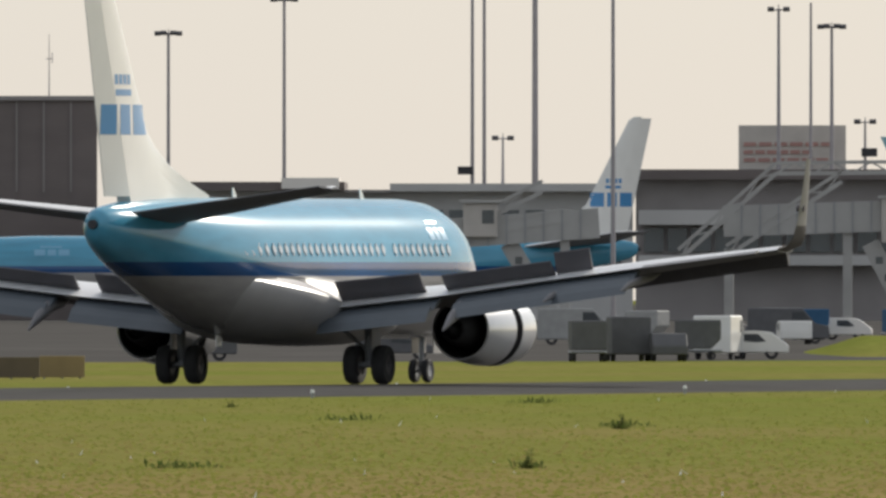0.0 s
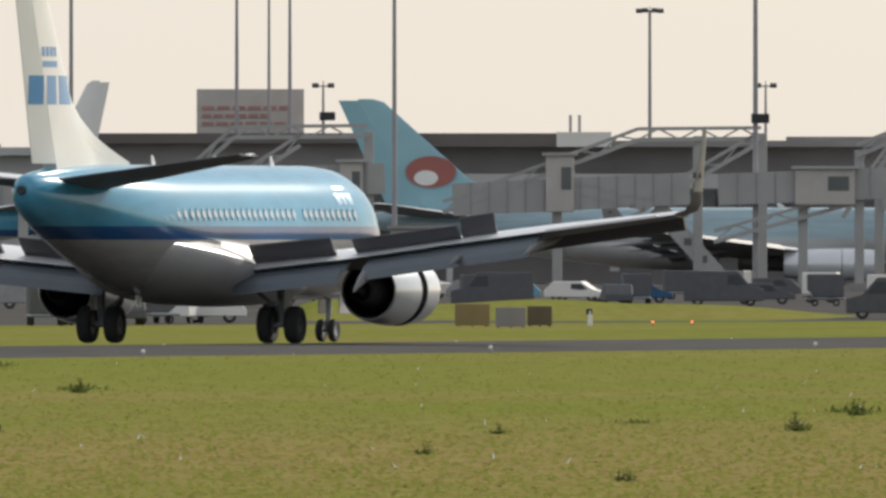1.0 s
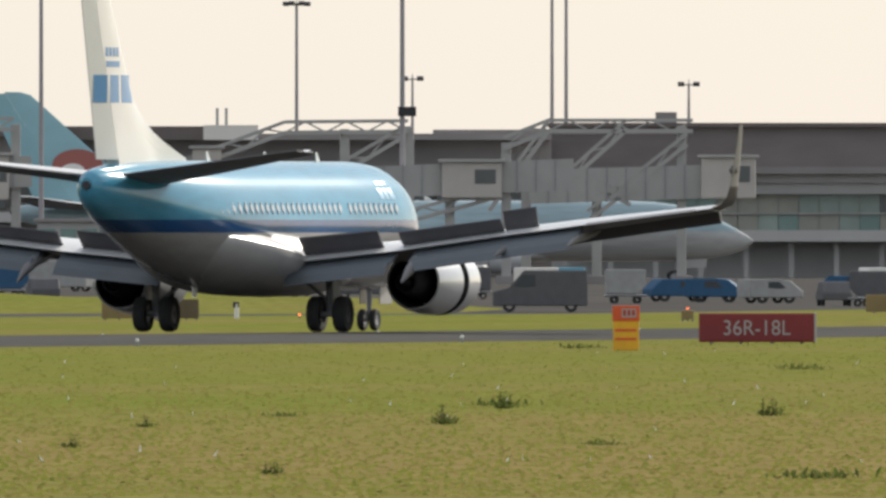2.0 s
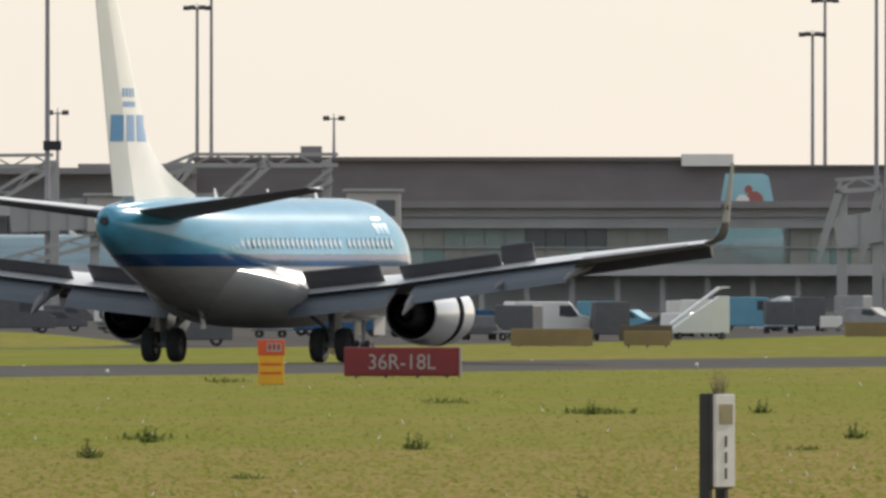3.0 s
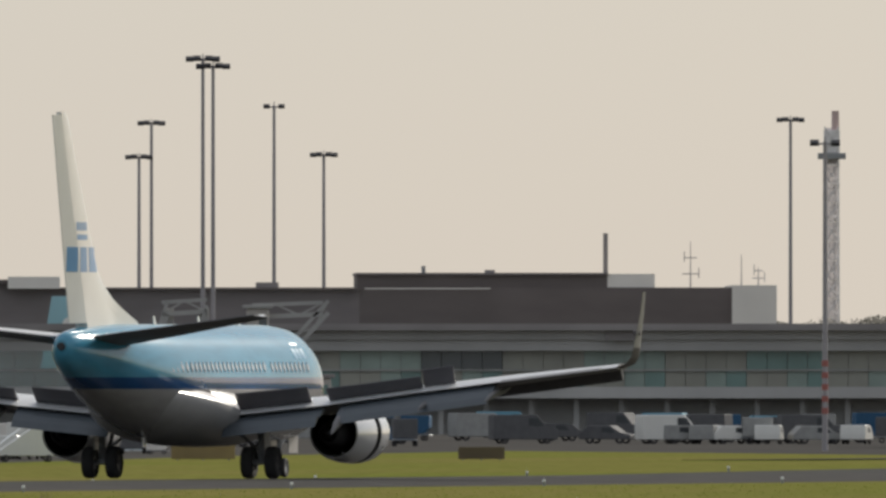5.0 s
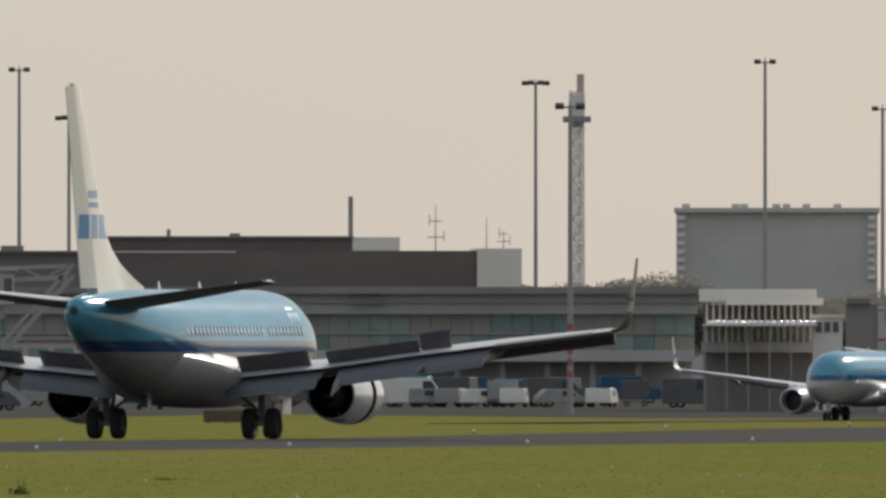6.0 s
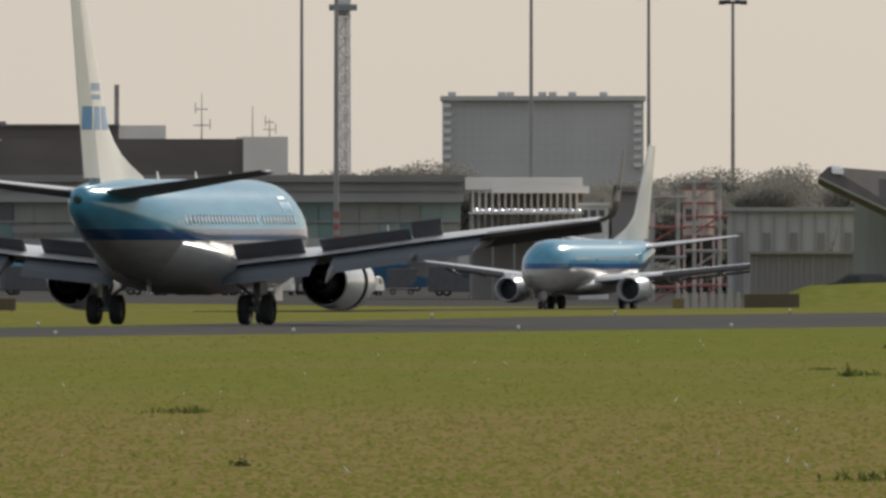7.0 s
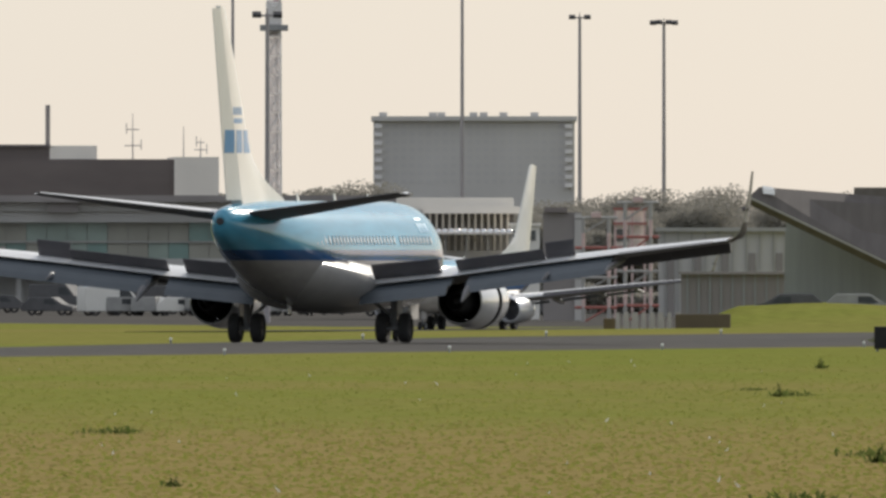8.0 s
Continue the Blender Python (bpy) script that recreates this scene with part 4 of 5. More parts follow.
# ---- lamp masts ----
def lamp_mast(x, top, d, kind="wide", r=0.22, base=None):
    """base: the dip of the roof it stands on."""
    p = spot(x, d, None if base is None else rise(base, d))
    h = rise(top, d) - p.z
    m = thing("lamp_mast", "tall galvanised apron light mast with a head of floodlights", "light mast", facing(x, d, p.z), "apron light masts")
    part("pole", rod(bmesh.new(), (0, 0, 0), (0, 0, h), r * 1.05, r * 0.65, 12), "mast", m, smooth=True)
    if kind == "none":
        return m
    w = {"wide": 1.15, "small": 0.8}[kind]
    part("crossarm", rod(bmesh.new(), (-w, 0, h - 0.15), (w, 0, h - 0.15), 0.07), "mast", m)
    first = None
    for i, sx in enumerate((-1, -0.45, 0.45, 1) if kind == "wide" else (-1, 1)):
        if first is None:
            bm = box(bmesh.new(), -0.32, 0.32, -0.3, 0.3, -0.13, 0.13, 0.05)
            first = part("floodlight", bm, "dark", m)
            f = first
        else:
            f = new("floodlight", first.data)
            f.parent = m
        f.matrix_basis = pose(sx * w * 0.92, -0.1, h + 0.02 - 0.1 * abs(sx), 25, 0, 0)
    part("cap", rod(bmesh.new(), (0, 0, h), (0, 0, h + 0.35), 0.05), "mast", m)
    return m


for row in ((298, 58, 2950), (503, -2, 2950), (836, -110, 2950), (857, -120, 2950), (947, -260, 2900, "wide", 0.34), (1085, -60, 2560),
            (890, 243, 2835, "small", 0.15, 326), (1378, 15, 2826, "small", 0.2, 300), (1435, 5, 2826, "none", 0.16, 300), (1472, 46, 2826, "wide", 0.2, 300),
            (1531, 214, 2826, "small", 0.15, 300), (1657, -70, 2560), (2109, 82, 2950), (2296, -180, 2480, "wide", 0.24), (2314, 214, 2826, "small", 0.15, 314),
            (2561, 29, 2950), (2586, -1, 2950), (2803, 224, 2868, "small", 0.15, 294.5), (3650, 76, 2950), (3672, 16, 2950), (3763, -98, 2400, "wide", 0.2),
            (3781, -85, 2400, "wide", 0.2), (3889, -14, 2950, "small"), (3977, 72, 2950), (4803, 10, 2950), (4864, 50, 2100, "small", 0.2),
            (5209, -28, 2900, "small"), (5417, 55, 2900, "small"), (5566, 65, 2900)):
    mast = lamp_mast(*row)
    if row[0] == 4864:
        for i in range(5):
            z = rise(437 + 21 * i, row[2]) - mast.matrix_basis.translation.z
            part("red_band", rod(bmesh.new(), (0, 0, z - 0.42), (0, 0, z), 0.235, n=12), "dull_red", mast, "red painted band")
    box_dip = {836: 302, 1531: 270, 2296: 274}.get(row[0])
    if box_dip:
        z = rise(box_dip, row[2]) - mast.matrix_basis.translation.z
        sx = -0.7 if row[0] == 836 else 0.4
        part("junction_box", box(bmesh.new(), sx - 0.75, sx + 0.75, -0.5, -0.2, z - 0.4, z + 0.4, 0.05), "dark", mast, "dark box clamped to the pole")


def aerial(x, top, base, d, arms):
    a = thing("roof_aerial", "thin grey rooftop radio aerial", "aerial", facing(x, d, rise(base, d)), "roof aerials")
    h = rise(top, d) - rise(base, d)
    bm = rod(bmesh.new(), (0, 0, 0), (0, 0, h), 0.07, 0.03, 8)
    for k, w in arms:
        rod(bm, (-w, 0, h * k), (w, 0, h * k), 0.05, n=6)
        rod(bm, (w, 0, h * k - 0.4), (w, 0, h * k + 0.6), 0.05, n=6)
    part("pole", bm, "mast", a)


aerial(4626, 227, 308.5, 2868, ((0.3, 0.8), (0.65, -0.6)))
aerial(4746, 272, 304.5, 2868, ((0.4, 0.6), (0.8, -0.4)))
aerial(4716, 250, 304.5, 2868, ())
aerial(87, 60, 171, 2860, ((0.6, 0.3),))


def radar_tower():
    d, x = 2980, 4876
    k = UNIT / d
    t = thing("radar_tower", "pale lattice radar tower with a red and white top", "tower", facing(x, d))
    z0 = spot(x, d).z
    top = rise(24, d) - z0
    w = 0.75
    for sx in (-1, 1):
        for sy in (-1, 1):
            part("leg", rod(bmesh.new(), (sx * w, sy * w, 0), (sx * w * 0.85, sy * w * 0.85, top), 0.1, 0.08, 8), "tower", t)
    n = 16
    for i in range(n):
        z1, z2 = top * i / n, top * (i + 1) / n
        for sy in (-1, 1):
            for a, b in (((-w, z1), (w, z2)), ((w, z1), (-w, z2)), ((-w, z1), (w, z1))):
                part("brace", rod(bmesh.new(), (a[0], sy * w, a[1]), (b[0], sy * w, b[1]), 0.055, n=6), "tower", t)
    for i in range(n):
        part("cladding", box(bmesh.new(), -w * 0.8, w * 0.8, -0.03, 0.03, top * i / n + 0.08, top * (i + 1) / n - 0.08), "sheeting", t, "pale translucent sheeting")
    part("platform", box(bmesh.new(), -1.4, 1.4, -1.2, 1.2, top - 3.2, top - 2.6, 0.05), "steel", t)
    part("head", box(bmesh.new(), -0.8, 0.8, -0.7, 0.7, top - 2.6, top - 0.3, 0.1), "tower", t)
    part("top_mast", rod(bmesh.new(), (0.35, 0, top - 0.4), (0.35, 0, top + 1.6), 0.4, 0.38, 10), "pale_pink", t)


radar_tower()


def approach_gantry(x, d, top):
    g = thing("approach_gantry", "red and white banded steel lattice gantry", "gantry", facing(x, d), "red and white gantries")
    h = rise(top, d) - spot(x, d).z
    n = 7
    for sx in (-0.9, 0.9):
        for i in range(n):
            part("post_band", rod(bmesh.new(), (sx, 0, h * i / n), (sx, 0, h * (i + 1) / n), 0.14, n=8), "pale_pink" if i % 2 else "bridge", g)
    for i in range(1, n + 1, 2):
        bm = rod(bmesh.new(), (-1.5, 0, h * i / n), (1.5, 0, h * i / n), 0.11, n=8)
        rod(bm, (-0.9, 0, h * (i - 1) / n), (0.9, 0, h * i / n), 0.07, n=6)
        part("crossbar", bm, "dull_red" if i % 4 == 1 else "bridge", g)
    part("lamp_box", box(bmesh.new(), -0.35, 0.35, -0.25, 0.25, h, h + 0.4, 0.05), "pale_pink", g)


for x, d, top in ((5446, 2120, 412), (5520, 2110, 385)):
    approach_gantry(x, d, top)
# ---- boarding bridges ----
def beam(bm, a, b, w, h):
    """A square beam from a to b (x, z), of width w in depth and height h."""
    a, b = Vector((a[0], 0, a[1])), Vector((b[0], 0, b[1]))
    d = b - a
    ang = math.atan2(d.z, d.x)
    m = Matrix.Translation((a + b) / 2) @ Matrix.Rotation(-ang, 4, "Y")
    return box(bm, -d.length / 2, d.length / 2, -w / 2, w / 2, -h / 2, h / 2, 0.0, m)


def boarding_bridge(x, d, pts, tunnel, cab, columns, stair=None):
    """pts: chain of overhead girder points; tunnel, cab: bearing and dip boxes; columns: bearings of the legs."""
    b = thing("boarding_bridge", "grey steel boarding bridge hung from an overhead girder", "boarding bridge", facing(x, d), "boarding bridges")
    z0 = spot(x, d).z
    k = d / UNIT
    L = lambda p: ((p[0] - x) * k, rise(p[1], d) - z0)
    for chain in pts:
        for p, q in zip(chain, chain[1:]):
            p1, q1 = L(p), L(q)
            off = 0.45
            n = max(2, int(math.hypot(q1[0] - p1[0], q1[1] - p1[1]) / 1.6))
            for dy in (-1.2, 1.2):
                t = bmesh.new()
                beam(t, (p1[0], p1[1] + off), (q1[0], q1[1] + off), 0.28, 0.28)
                beam(t, (p1[0], p1[1] - off), (q1[0], q1[1] - off), 0.28, 0.34)
                for i in range(n):
                    u0, u1 = i / n, (i + 1) / n
                    s = off if i % 2 else -off
                    beam(t, (p1[0] + (q1[0] - p1[0]) * u0, p1[1] + (q1[1] - p1[1]) * u0 + s), (p1[0] + (q1[0] - p1[0]) * u1, p1[1] + (q1[1] - p1[1]) * u1 - s), 0.14, 0.14)
                bmesh.ops.translate(t, vec=(0, dy, 0), verts=t.verts)
                part("girder", t, "bridge", b, "lattice girder")
    if tunnel:
        (xa, ya), (xb, yb), h = tunnel
        a, c = L((xa, ya)), L((xb, yb))
        part("tunnel", beam(bmesh.new(), a, c, 2.6, h), "bridge", b, "grey ribbed passenger tunnel")
        n = int(abs(c[0] - a[0]) / 1.5)
        for i in range(1, n):
            u = i / n
            cx, cz = a[0] + (c[0] - a[0]) * u, a[1] + (c[1] - a[1]) * u
            part("rib", box(bmesh.new(), cx - 0.06, cx + 0.06, -1.38, 1.38, cz - h / 2 - 0.05, cz + h / 2 + 0.05), "steel", b)
    if cab:
        (xa, ya), (xb, yb) = cab
        a, c = L((xa, yb)), L((xb, ya))
        part("cab", box(bmesh.new(), a[0], c[0], -2.0, 2.0, a[1], c[1], 0.12), "cab", b, "pale rotunda cab")
        part("cab_roof", box(bmesh.new(), a[0] - 0.3, c[0] + 0.3, -2.3, 2.3, c[1], c[1] + 0.25, 0.05), "bridge", b)
        part("cab_window", box(bmesh.new(), a[0] + (c[0] - a[0]) * 0.55, a[0] + (c[0] - a[0]) * 0.9, -2.04, -1.9, a[1] + (c[1] - a[1]) * 0.4, a[1] + (c[1] - a[1]) * 0.8), "glass", b)
    for cx, ytop in columns:
        a = L((cx, ytop))
        part("column", box(bmesh.new(), a[0] - 0.4, a[0] + 0.4, -0.9, 0.9, 0, a[1], 0.06), "bridge", b)
        part("footing", box(bmesh.new(), a[0] - 0.9, a[0] + 0.9, -1.3, 1.3, 0, 0.7, 0.08), "dark_wall", b)
    if stair:
        (xa, ya), (xb, yb) = stair
        a, c = L((xa, ya)), L((xb, yb))
        part("stair", beam(bmesh.new(), a, c, 1.6, 1.5), "bridge", b, "covered service stair")
        for i in range(1, 5):
            u = i / 5
            part("stair_window", box(bmesh.new(), a[0] + (c[0] - a[0]) * u - 0.3, a[0] + (c[0] - a[0]) * u + 0.3, -0.84, -0.78, a[1] + (c[1] - a[1]) * u - 0.3, a[1] + (c[1] - a[1]) * u + 0.3), "glass", b)
    return b


boarding_bridge(1500, 2520, [[(1200, 452), (1373, 298), (1609, 296)], [(1285, 445), (1490, 312)]], ((1280, 392), (1640, 380), 2.6), ((1560, 352), (1600, 430)),
                ((1290, 440), (1500, 400), (1612, 296)), ((1540, 430), (1620, 585)))
boarding_bridge(2050, 2500, [[(1743, 431), (2088, 302), (2306, 300)], [(2300, 309), (2074, 441)], [(1930, 380), (2100, 425)]], ((1760, 418), (2180, 398), 2.7), ((1925, 340), (1975, 440)),
                ((1945, 400), (2194, 305), (2308, 300)), ((2120, 430), (2260, 585)))
boarding_bridge(2420, 2480, [[(2222, 483), (2475, 413)], [(2475, 330), (2560, 297)]], ((2230, 400), (2600, 385), 2.6), ((2366, 364), (2472, 427)), ((2380, 420), (2480, 330)))
boarding_bridge(2700, 2500, [[(2450, 440), (2555, 299), (2810, 299)], [(2623, 460), (2800, 323)], [(2600, 380), (2690, 300)], [(2640, 400), (2700, 430)]], ((2520, 408), (2830, 398), 2.8),
                ((2825, 356), (2921, 428)), ((2515, 350), (2640, 400), (2790, 300)), None)
boarding_bridge(3800, 2300, [[(3690, 345), (3770, 340)], [(3660, 470), (3700, 345)], [(3735, 470), (3770, 350)], [(3850, 350), (3975, 345)], [(3855, 485), (3985, 342)]], ((3690, 430), (3860, 400), 2.4),
                ((3840, 345), (3880, 405)), ((3702, 345), (3765, 345), (3840, 480)), ((3780, 490), (3900, 590)))
boarding_bridge(560, 2500, [[(820, 410), (1000, 380)], [(960, 330), (820, 400)]], ((700, 420), (1060, 395), 2.5), ((820, 360), (880, 420)), ((800, 420), (1000, 400)), ((900, 430), (990, 585)))


def stand_hut(x, x1, top, d, mat):
    h = thing("gate_house", "grey gate house on stilts at the pier", "gate house", facing(x, d))
    k = d / UNIT
    z0 = spot(x, d).z
    w, t = (x1 - x) * k, rise(top, d) - z0
    part("body", box(bmesh.new(), 0, w, 0, 6, 3.0, t, 0.08), mat, h)
    part("roof", box(bmesh.new(), -0.3, w + 0.3, -0.3, 6.3, t, t + 0.3, 0.05), "dark_wall", h)
    n = max(2, int(w / 1.6))
    for i in range(n):
        part("window", box(bmesh.new(), (i + 0.12) * w / n, (i + 0.88) * w / n, -0.03, 0.1, 3.0 + (t - 3) * 0.4, 3.0 + (t - 3) * 0.75), "green_glass", h)
    for i in range(2):
        for j in range(2):
            part("leg", box(bmesh.new(), i * (w - 0.5), i * (w - 0.5) + 0.5, j * 5.4, j * 5.4 + 0.5, 0, 3.0), "grey_wall", h)


stand_hut(3856, 3990, 468, 2420, "cab")
stand_hut(1650, 1760, 470, 2480, "bridge")
# ---- vehicles on the apron ----
def vehicle(x, d, kind, mat, turn=0, z=None):
    names = {"van": "van", "truck": "box_truck", "tug": "tow_tractor", "container": "cargo_container", "car": "car", "stairs": "passenger_stairs"}
    colour = {"white": "white", "blue": "blue", "sky_blue": "light blue", "yellow": "yellow", "red": "red", "mid_paint": "grey", "dark_paint": "dark grey", "pale_wall": "beige", "metal": "bare aluminium", "orange": "orange"}[mat]
    text = {"van": "panel van parked on the apron", "truck": "box truck with a separate cab", "tug": "low tow tractor on the apron", "container": "air cargo container on a dolly",
            "car": "car parked beside the apron road", "stairs": "mobile passenger stairs on wheels"}[kind]
    v = thing(names[kind], colour + " " + text, names[kind].replace("_", " "), facing(x, d, z) @ pose(0, 0, 0.03, 0, 0, turn), "apron vehicles")
    L, W, H = {"van": (5.2, 2.0, 2.3), "truck": (7.5, 2.4, 3.4), "tug": (3.6, 2.0, 1.5), "container": (2.4, 1.8, 2.1), "car": (4.3, 1.8, 1.45), "stairs": (7.0, 2.2, 4.2)}[kind]
    def side(pts, w, m, nm):
        bm = loft(bmesh.new(), [[(px, -w / 2, pz) for px, pz in pts], [(px, w / 2, pz) for px, pz in pts]])
        bmesh.ops.bevel(bm, geom=bm.edges[:], offset=0.06, segments=1, affect="EDGES")
        part(nm, bm, m, v)
    if kind in ("van", "car", "tug"):
        f = {"van": 0.55, "car": 0.6, "tug": 0.95}[kind]
        side([(-L / 2, 0.35), (L / 2, 0.35), (L / 2, H * 0.5), (L / 2 - 0.9, H * f), (L / 2 - 1.7, H), (-L / 2 + (0.7 if kind == "car" else 0.05), H), (-L / 2, H * 0.55)], W, mat, "body")
        side([(L / 2 - 1.75, H * 0.6), (L / 2 - 1.05, H * 0.6), (L / 2 - 1.6, H * 0.92), (L / 2 - 2.4, H * 0.92), (L / 2 - 2.4, H * 0.6)], W + 0.03, "cab_glass", "side_window")
    elif kind == "truck":
        side([(-L / 2, 0.9), (L / 2 - 2.1, 0.9), (L / 2 - 2.1, H), (-L / 2, H)], W, mat, "cargo_box")
        side([(L / 2 - 2.0, 0.5), (L / 2, 0.5), (L / 2, 1.5), (L / 2 - 0.4, 2.6), (L / 2 - 2.0, 2.6)], W * 0.95, "mid_paint", "cab")
        side([(L / 2 - 1.3, 1.55), (L / 2 - 0.15, 1.55), (L / 2 - 0.5, 2.4), (L / 2 - 1.3, 2.4)], W * 0.95 + 0.03, "cab_glass", "cab_window")
    elif kind == "container":
        side([(-L / 2, 0.6), (L / 2 - 0.5, 0.6), (L / 2, 1.1), (L / 2, H), (-L / 2, H)], W, mat, "box")
        side([(-L / 2 - 0.1, 0.42), (L / 2 + 0.1, 0.42), (L / 2 + 0.1, 0.56), (-L / 2 - 0.1, 0.56)], W, "steel", "dolly")
    else:
        side([(-L / 2, 0.6), (L / 2, 0.6), (L / 2, H), (L / 2 - 1.2, H), (-L / 2, 1.0)], W * 0.7, mat, "flight")
        side([(-L / 2, 1.6), (L / 2 - 1.2, H + 0.9), (L / 2, H + 0.9), (L / 2, H + 0.75), (L / 2 - 1.1, H + 0.75), (-L / 2, 1.45)], W * 0.74, "white", "handrail")
    r = 0.24 if kind == "container" else 0.36
    first = None
    for wx in (-L / 2 + 0.9 if kind != "container" else -0.7, L / 2 - 0.9 if kind != "container" else 0.7):
        for wy in (-W / 2 + 0.12, W / 2 - 0.12):
            if first is None:
                first = w = part("wheel", lathe(bmesh.new(), [(-0.1, r * 0.5), (-0.11, r * 0.95), (0, r), (0.11, r * 0.95), (0.1, r * 0.5)], 16), "rubber", v)
            else:
                w = new("wheel", first.data)
                w.parent = v
            w.location = (wx, wy, r)
    return v


def stand(x):
    """Distance of the apron road at a bearing."""
    return float(np.interp(x, (0, 1340, 1380, 2500, 2540, 2600, 3300, 3800, 4300), (1490, 1530, 1850, 1880, 1610, 1640, 1750, 2000, 2300)))


rng = random.Random(7)
kinds = ("van", "container", "container", "tug", "container", "car", "tug", "van")
paints = ("dark_paint", "blue", "mid_paint", "sky_blue", "dark_paint", "blue", "pale_wall", "mid_paint", "sky_blue")
for i, x in enumerate((330, 700, 1040, 1110, 1180, 1235, 1395, 1660, 1800, 1830, 2050, 2085, 2240, 2310, 2420, 2540, 3060, 3130, 3290, 3395,
                       3590, 3640, 4010, 4120, 4330, 4480, 4570, 4640, 4725, 4780, 4840, 4900, 4980, 5090, 5330)):
    vehicle(x, stand(x) + rng.random() * 120, kinds[(i * 5 + i // 3) % 8], paints[(i * 4 + i // 2) % 9], rng.choice((0, 180, 12, -20, 95, 160)))
clutter = random.Random(21)
for i in range(46):
    x = 900 + i * 90 + clutter.uniform(-35, 35)
    vehicle(x, max(stand(x), 1650) + clutter.uniform(130, 330), clutter.choice(("container", "container", "tug", "car", "van")), clutter.choice(("blue", "mid_paint", "sky_blue", "pale_wall", "dark_paint", "mid_paint")), clutter.uniform(-30, 30))
for x, kind, turn in ((1275, "van", 80), (1335, "tug", 0), (1405, "tug", 95), (3185, "van", 20), (3225, "tug", 0), (3425, "tug", 70), (3450, "van", 85), (4590, "van", 20), (4615, "tug", 10),
                      (4655, "tug", 75), (4700, "car", 30), (4745, "container", 0), (4765, "tug", 85), (4850, "car", 15), (4920, "tug", 80)):
    vehicle(x, stand(x) + 40, kind, "mid_paint" if x in (4615, 4655, 4745, 4850, 3225) else "white", turn)
for x, y in ((5785, 566), (5916, 556)):
    p, d = foot(x, y)
    vehicle(x, 1700, "car", rng.choice(("dark_paint", "mid_paint")), rng.choice((0, 180)), rise(566, 1690) - 0.85)
vehicle(3450, 1790, "stairs", "white", 8).scale = (0.5, 0.6, 0.62)
shelter = thing("canvas_shelter", "pale grey domed canvas shelter on the apron", "shelter", facing(3605, 2090))
bm = bmesh.new()
bmesh.ops.create_uvsphere(bm, u_segments=28, v_segments=14, radius=1.0)
bmesh.ops.transform(bm, matrix=Matrix.Diagonal((2.6, 2.2, 2.3, 1)), verts=bm.verts)
bmesh.ops.delete(bm, geom=[v for v in bm.verts if v.co.z < -0.3], context="VERTS")
part("canopy", bm, "shelter", shelter, "pale blue grey canvas", True)
for i in range(5):
    bm, turned = bmesh.new(), radians(-60 + 30 * i)
    for k in range(12):
        p0, p1 = (Vector((2.62 * math.cos(a) * math.cos(turned), 2.22 * math.cos(a) * math.sin(turned), 2.32 * math.sin(a))) for a in (radians(15 * k), radians(15 * k + 15)))
        rod(bm, p0, p1, 0.035, n=6)
    part("hoop", bm, "steel", shelter)
vehicle(3683, 1990, "container", "pale_wall", 0).scale = (0.62, 0.62, 0.5)

# ---- airfield signs and lights ----
def text_part(words, size, mat, parent, m):
    cu = bpy.data.curves.new("writing", "FONT")
    cu.body, cu.size, cu.extrude, cu.align_x, cu.align_y = words, size, 0.012, "CENTER", "CENTER"
    tmp = new("writing", cu)
    me = bpy.data.meshes.new_from_object(tmp.evaluated_get(bpy.context.evaluated_depsgraph_get()))
    bpy.data.objects.remove(tmp)
    me.materials.append(M[mat])
    ob = new("writing", me)
    ob.parent, ob.matrix_basis = parent, m
    return tagged(ob, "white painted lettering")


def runway_sign():
    s = thing("runway_sign", "dark red runway sign lettered 36R-18L in white standing in the grass", "sign", facing(2923, 861))
    part("case", box(bmesh.new(), -1.66, 1.66, -0.12, 0.12, 0.05, 0.88, 0.03), "sign_red", s)
    part("face", box(bmesh.new(), -1.6, 1.6, -0.135, -0.115, 0.1, 0.83, 0.005), "sign_red", s)
    part("end_cap", box(bmesh.new(), 1.655, 1.72, -0.14, 0.14, 0.04, 0.89, 0.02), "letter", s, "pale worn end cap")
    text_part("36R-18L", 0.62, "letter", s, Matrix.Translation((0, -0.142, 0.44)) @ Matrix.Rotation(radians(90), 4, "X") @ Matrix.Diagonal((0.93, 1, 1, 1)))
    for x in (-1.3, -0.45, 0.45, 1.3):
        part("leg", rod(bmesh.new(), (x, 0, -0.15), (x, 0, 0.08), 0.05), "steel", s)


def marker():
    s = thing("marker_box", "orange and yellow marker box with a small white notice", "marker", facing(2692, 813))
    part("lower_box", box(bmesh.new(), -0.35, 0.35, -0.25, 0.25, 0, 0.8, 0.02), "yellow", s)
    part("upper_box", box(bmesh.new(), -0.37, 0.37, -0.27, 0.27, 0.8, 1.22, 0.02), "orange", s)
    part("notice", box(bmesh.new(), -0.12, 0.28, -0.285, -0.27, 0.9, 1.14), "letter", s, "small white notice with unreadable bars")
    for i in range(3):
        part("writing_bar", box(bmesh.new(), -0.08 + i * 0.12, 0.0 + i * 0.12, -0.292, -0.284, 0.95, 1.1), "red", s)
    for z in (0.28, 0.52):
        part("writing_bar", box(bmesh.new(), -0.3, 0.28, -0.258, -0.248, z, z + 0.07), "orange", s)


